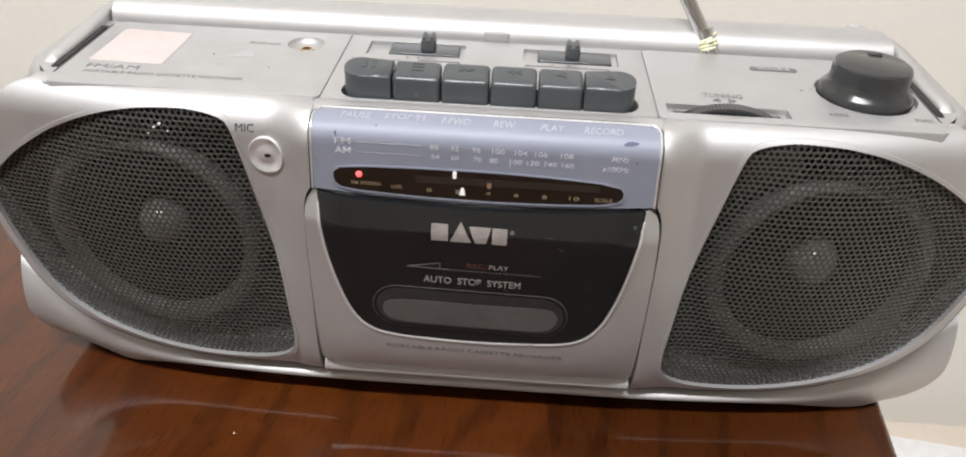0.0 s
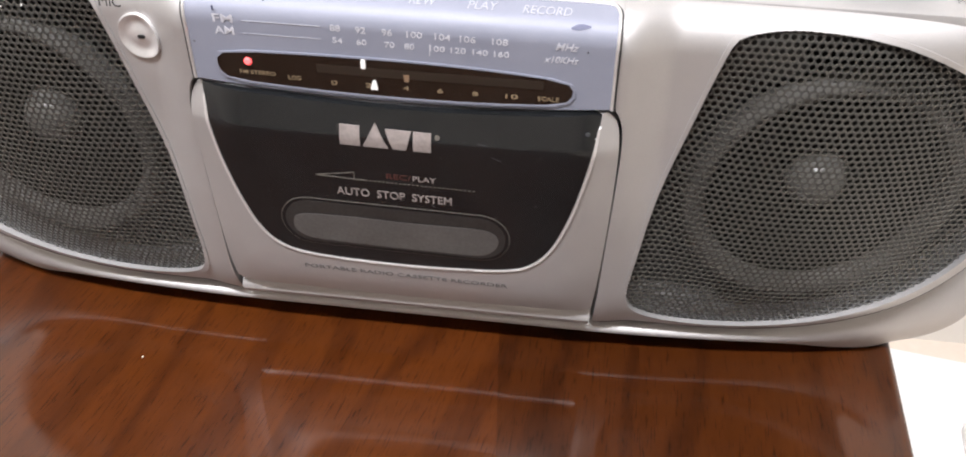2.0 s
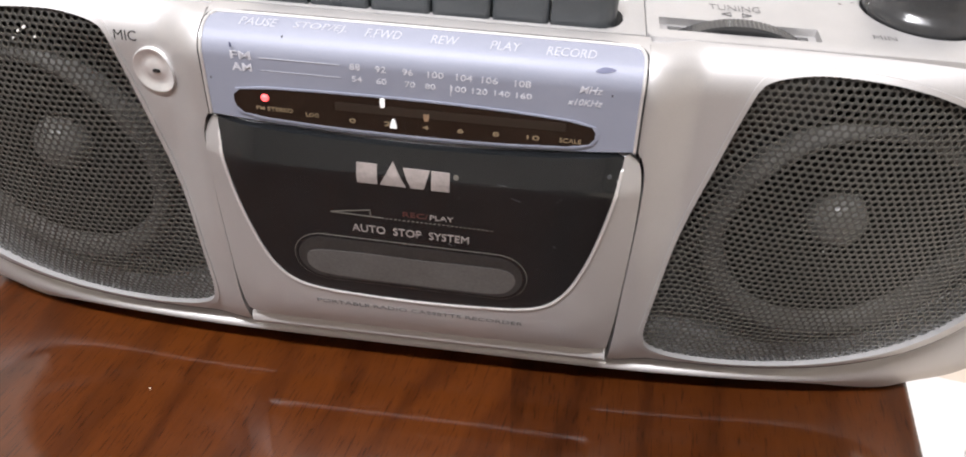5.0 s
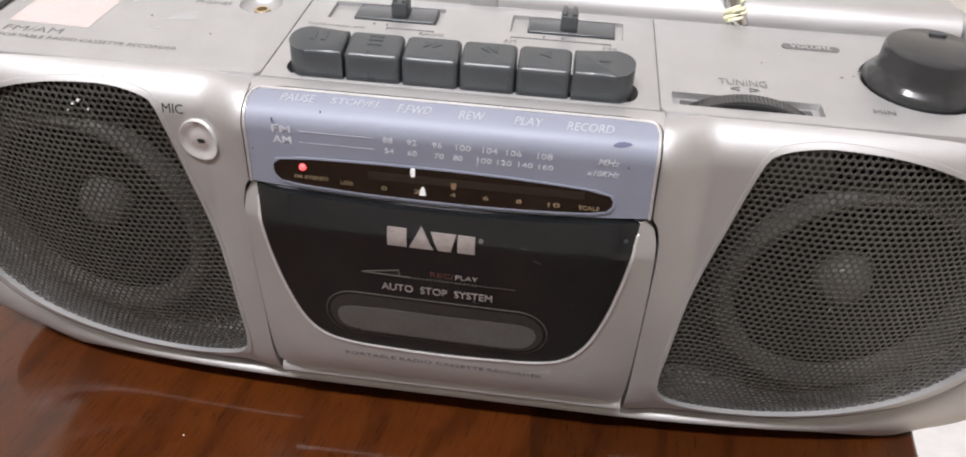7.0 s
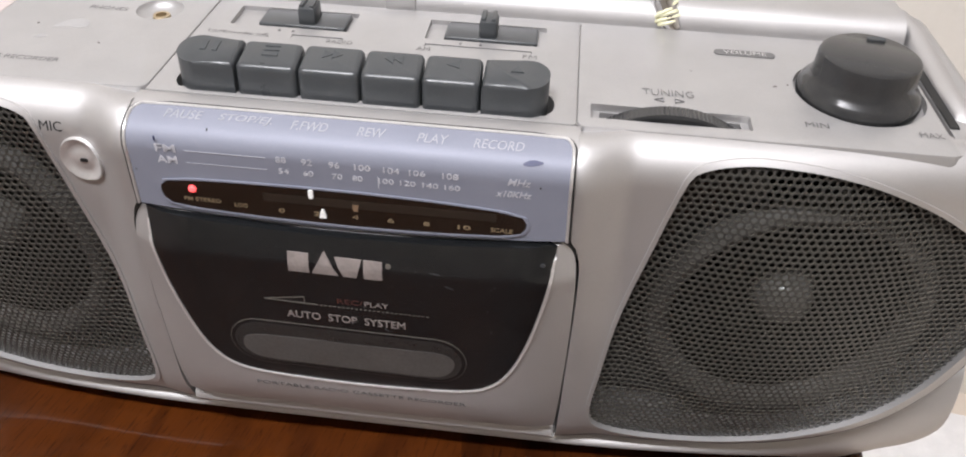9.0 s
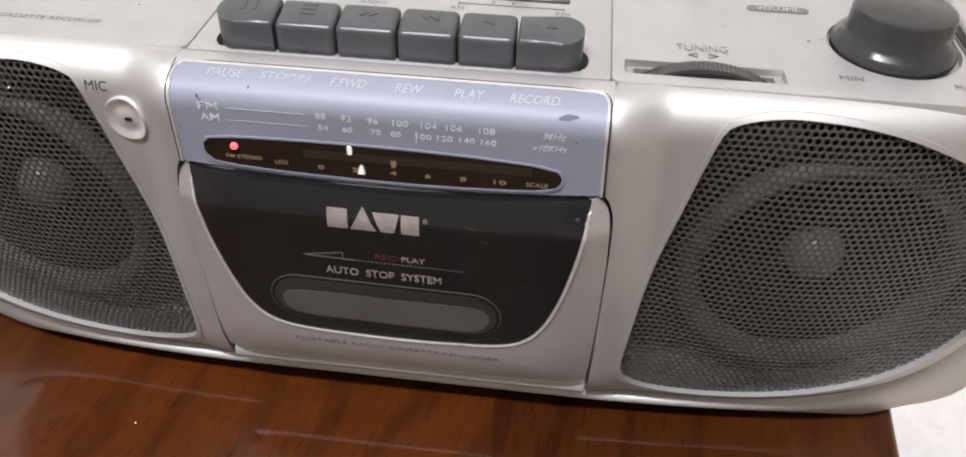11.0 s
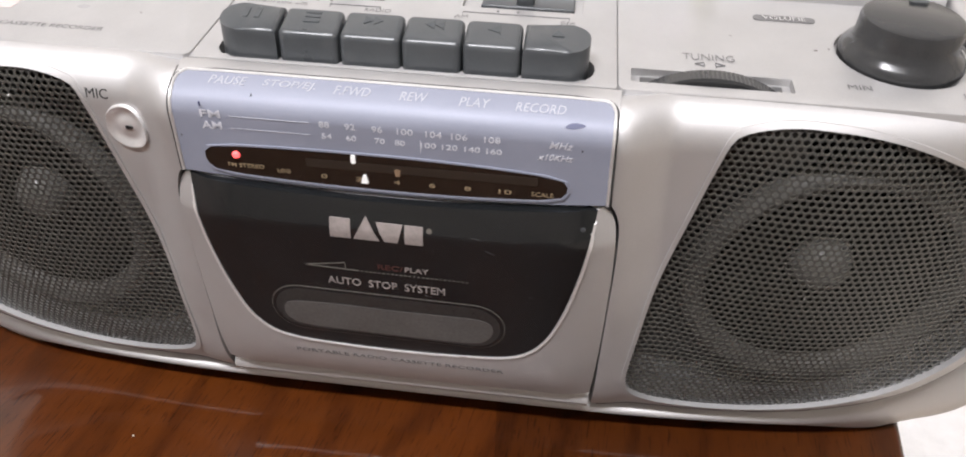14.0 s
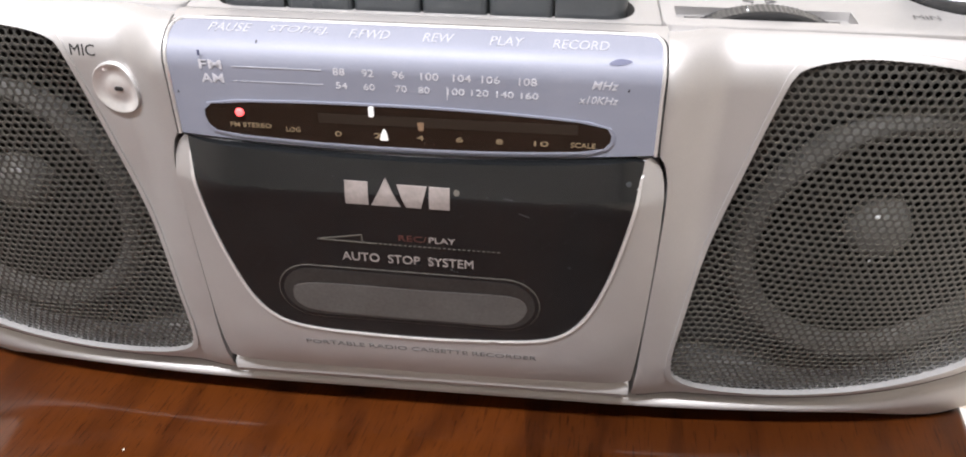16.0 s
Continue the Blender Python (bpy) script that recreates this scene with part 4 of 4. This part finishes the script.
# phones socket
jack = part("phones_socket", lathe([(0.0088, 0.1571), (0.0084, 0.1573), (0.0080, 0.1562), (0.0060, 0.1545), (0.0030, 0.1541)], 36, "z", (-0.0858, 0.0735, 0)), SILVER_TOP, radio, "round dished headphone socket")
part("socket_ring", lathe([(0.0032, 0.1542), (0.0030, 0.1552), (0.0020, 0.1552), (0.0019, 0.1530), (0.0, 0.1530)], 24, "z", (-0.0858, 0.0735, 0)), BRASS, jack, "worn brass contact ring")

# top print
TZ = TOP + 0.0003


def flat_words(text, x0, x1, y, h, mat, z=TZ, slant=0.0):
    return lettering("lettering", text, (x0, y - h / 2, z), x1 - x0, h, mat, radio, 0, slant, 0.00003, 0, -0.012)


flat_words("FM/AM", -0.1700, -0.1480, 0.0372, 0.0040, GREY_DARK)
flat_words("PORTABLE RADIO CASSETTE RECORDER", -0.1690, -0.1020, 0.0316, 0.0024, GREY_DARK)
flat_words("PHONES", -0.1110, -0.0970, 0.0715, 0.0026, GREY_DARK)
flat_words("TAPE/(radio off)", -0.0632, -0.0410, 0.0602, 0.0024, GREY_DARK)
flat_words("RADIO", -0.0200, -0.0108, 0.0592, 0.0024, GREY_DARK)
flat_words("AM", 0.0115, 0.0162, 0.0592, 0.0024, GREY_DARK)
flat_words("FM", 0.0482, 0.0530, 0.0590, 0.0024, GREY_DARK)
flat_words("TUNING", 0.0880, 0.1042, 0.0414, 0.0040, GREY_DARK, TZ + 0.0004)
flat_words("MIN", 0.1368, 0.1438, 0.0292, 0.0028, GREY_DARK, TZ + 0.0004)
flat_words("MAX", 0.1705, 0.1775, 0.0285, 0.0028, GREY_DARK, TZ + 0.0004)
part("volume_label", prism(pill(0.1140, 0.1350, 0.0712, 0.0752), TOP, TZ + 0.00045), GREY_DARK, radio)
flat_words("VOLUME", 0.1172, 0.1318, 0.0732, 0.0024, SILVER_BRIGHT, TZ + 0.0006)
for pts in ([(0.0915, 0.0368), (0.0945, 0.0356), (0.0945, 0.0380)], [(0.1010, 0.0368), (0.0980, 0.0356), (0.0980, 0.0380)]):
    c = (sum(p[0] for p in pts) / 3, sum(p[1] for p in pts) / 3)
    for a, b in zip(pts, pts[1:] + pts[:1]):
        d = Vector(b) - Vector(a)
        n = Vector((-d.y, d.x)).normalized() * 0.00004
        part("arrow_line", prism([tuple(Vector(a) - n), tuple(Vector(b) - n), tuple(Vector(b) + n), tuple(Vector(a) + n)], TOP + 0.0003, TZ + 0.0005), GREY_DARK, radio)
for x0, x1, ya, yb in ((-0.0330, -0.0150, 0.0640, 0.0620), (0.0140, 0.0510, 0.0630, 0.0630)):
    part("guide_line", box(x0, x1, min(ya, yb) - 0.0001, min(ya, yb) + 0.0001, TOP, TZ), GREY_DARK, radio)
    for x in (x0, x1):
        part("guide_tick", box(x - 0.0001, x + 0.0001, min(ya, yb) - 0.0016, min(ya, yb), TOP, TZ), GREY_DARK, radio)
for x, y in ((-0.0335, 0.0648), (-0.0385, 0.0648), (0.0260, 0.0652), (0.0330, 0.0652)):
    part("guide_dot", prism(disc(x, y, 0.0005, 10), TOP, TZ), GREY_DARK, radio)
for x, y, r in ((0.1314, 0.0517, 0.0006), (0.1358, 0.0534, 0.0004), (0.1048, 0.0580, 0.0003), (-0.1225, 0.0560, 0.0004), (-0.0950, 0.0450, 0.0003), (0.0330, 0.0480, 0.0003)):
    part("dirt_spot", prism(disc(x, y, r, 9, r * 0.7), TOP, TZ + 0.0002), stuff("brown dirt", (0.10, 0.085, 0.075), rough=0.7, bump=0), radio)
part("sticker", prism([(-0.1722, 0.0430), (-0.1405, 0.0418), (-0.1398, 0.0782), (-0.1716, 0.0800)], TOP - 0.0002, TOP + 0.0003), STICKER, radio, "blank faded pinkish paper sticker")


# handle folded down along the back
def handle():
    h = part("handle", strips([[(x, y, z) for x in np.linspace(-0.1835, 0.1835, 60)] for y, z in (
        (0.0915, 0.150), (0.0912, 0.1575), (0.0925, 0.1612), (0.0955, 0.1640), (0.100, 0.1650), (0.112, 0.1645), (0.120, 0.1625), (0.1245, 0.158), (0.125, 0.150))], closed=False), SILVER, radio, "silver carrying handle folded flat", 60)
    for sign in (-1, 1):
        rows = []
        for y, x, lift in ((0.126, 0.176, 0.0), (0.118, 0.1815, 0.0), (0.108, 0.186, 0.0), (0.096, 0.1885, 0.0), (0.080, 0.1895, 0.0), (0.060, 0.1895, 0.0), (0.044, 0.1895, 0.0), (0.039, 0.1895, -0.0035), (0.036, 0.1890, -0.010)):
            rows.append([(sign * (x + dx), y, 0.1575 + dz + lift + (0.004 * step(0.06, 0.11, y))) for dx, dz in ((-0.0040, -0.006), (-0.0040, -0.0012), (-0.0032, 0.0002), (-0.0010, 0.0009), (0.0018, 0.0007), (0.0032, -0.0008), (0.0034, -0.006))])
        part("handle_arm", strips(rows, closed=False), SILVER, h, "", 60)
        part("arm_slot", box(sign * 0.1838 - 0.0014, sign * 0.1838 + 0.0014, 0.036, 0.084, 0.150, 0.1566), WELL, radio)
    part("latch", box(-0.0058, 0.0058, 0.0906, 0.0935, 0.152, 0.1608, 0.0008), SILVER, h)
    return h


handle()

# aerial with a band tied round its foot
aerial = part("aerial", tube([(0.1010, 0.0930, 0.1555), (0.0990, 0.0945, 0.160), (0.0960, 0.0965, 0.166)], 0.0042, 16), CHROME, radio, "telescopic chrome aerial, raised")
DIR = Vector((-0.50, 0.35, 0.80)).normalized()
start = Vector((0.0985, 0.0950, 0.160))
part("aerial_rod", tube([start, start + DIR * 0.09], 0.0034, 16), CHROME, aerial)
part("aerial_rod", tube([start + DIR * 0.085, start + DIR * 0.20], 0.0027, 16), CHROME, aerial)
band = empty("rubber_band", "cream rubber band wound round the foot of the aerial", "rubber band")
u = DIR.cross(Vector((0, 0, 1))).normalized()
v = DIR.cross(u)
loops = []
for i in range(120):
    a = i / 120 * 2 * math.pi * 5
    wob = 0.0010 * math.sin(i * 0.61) + 0.0008 * math.sin(i * 0.23)
    loops.append(start + DIR * (-0.0030 + 0.0048 * i / 120 + 0.0012 * math.sin(a * 0.9)) + (0.0043 + 0.5 * wob) * (math.cos(a) * u + math.sin(a) * v))
part("band", tube(loops, 0.0007, 6), THREAD, band)
part("loose_end", tube([start + DIR * 0.001 + 0.0042 * u, start + DIR * 0.004 + 0.0058 * u, start + DIR * 0.007 + 0.0048 * u + 0.001 * v, start + DIR * 0.008 + 0.002 * u], 0.0006, 6), THREAD, band)


# marks of wear on the top, lint on the grilles, a crumb on the table
SMUDGE = stuff("grey smudge", (0.29, 0.283, 0.278), (0.335, 0.327, 0.322), rough=0.55, bump=0)
for outline in (curve_through([(-0.1163, 0.0539), (-0.1137, 0.0594), (-0.1098, 0.0618), (-0.106, 0.0602), (-0.1046, 0.0565), (-0.1071, 0.0545), (-0.1116, 0.0548)], 6), curve_through([(-0.119, 0.0464), (-0.1173, 0.0483), (-0.1146, 0.0472), (-0.1161, 0.0454)], 6)):
    part("smudge", prism(outline, TOP, TOP + 0.00026), SMUDGE, radio, "greyish rubbed mark")
LINT = stuff("pale lint", (0.6, 0.59, 0.56), rough=0.8, bump=0)
for x, z, r in ((0.1769, 0.1211, 0.0007), (0.1400, 0.0859, 0.0006), (-0.1310, 0.1455, 0.0007), (-0.1335, 0.1440, 0.0006), (-0.1280, 0.1425, 0.0005), (-0.1362, 0.1412, 0.0006)):
    bm = bmesh.new()
    bmesh.ops.create_icosphere(bm, subdivisions=1, radius=r, matrix=pose(x, front(abs(x), z) + 0.0012, z, 20, 30, 10))
    for v in bm.verts:
        v.co.x += 0.3 * (v.co.z - z)
    part("lint_speck", bm, LINT, radio)

SCRATCH = stuff("dull scratch", (0.030, 0.031, 0.033), (0.05, 0.051, 0.054), rough=0.5, bump=0)
for a, b in (((0.0262, 0.1136), (0.0292, 0.1133)), ((0.0105, 0.0862), (0.0118, 0.0850)), ((0.0462, 0.0905), (0.0470, 0.0898)), ((-0.0030, 0.0842), (-0.0027, 0.0815)), ((0.0310, 0.1090), (0.0340, 0.1078))):
    a, b = Vector(a), Vector(b)
    n = Vector((a.y - b.y, b.x - a.x)).normalized() * 0.00006
    on_door([tuple(a - n), tuple(b - n), tuple(b + n), tuple(a + n)], SCRATCH, "scratch", pane, 0.00050)
rng = random.Random(4)
for k in range(34):
    x, z = rng.uniform(-0.055, 0.055), rng.uniform(0.075, 0.118)
    on_door(disc(x, z, rng.uniform(0.00010, 0.00020), 6), SCRATCH, "dust_speck", pane, 0.00045)
for x, v in ((-0.0420, 0.1534), (0.0185, 0.1305), (-0.0655, 0.1400), (0.0585, 0.1462)):
    wrapped(part("dirt_mark", prism(disc(x, v, 0.00022, 7, 0.0004), 0.0, 0.00008), KNOB, dial), on_panel, 0.0001)

CRUMB = stuff("white crumb", (0.75, 0.72, 0.66), rough=0.8, bump=0)
bm = bmesh.new()
bmesh.ops.create_icosphere(bm, subdivisions=1, radius=0.00042, matrix=pose(-0.1115, -0.0195, 0.0003, 10, 20, 0))
tagged(part("crumb", bm, CRUMB), "tiny white crumb lying on the table", "crumb")
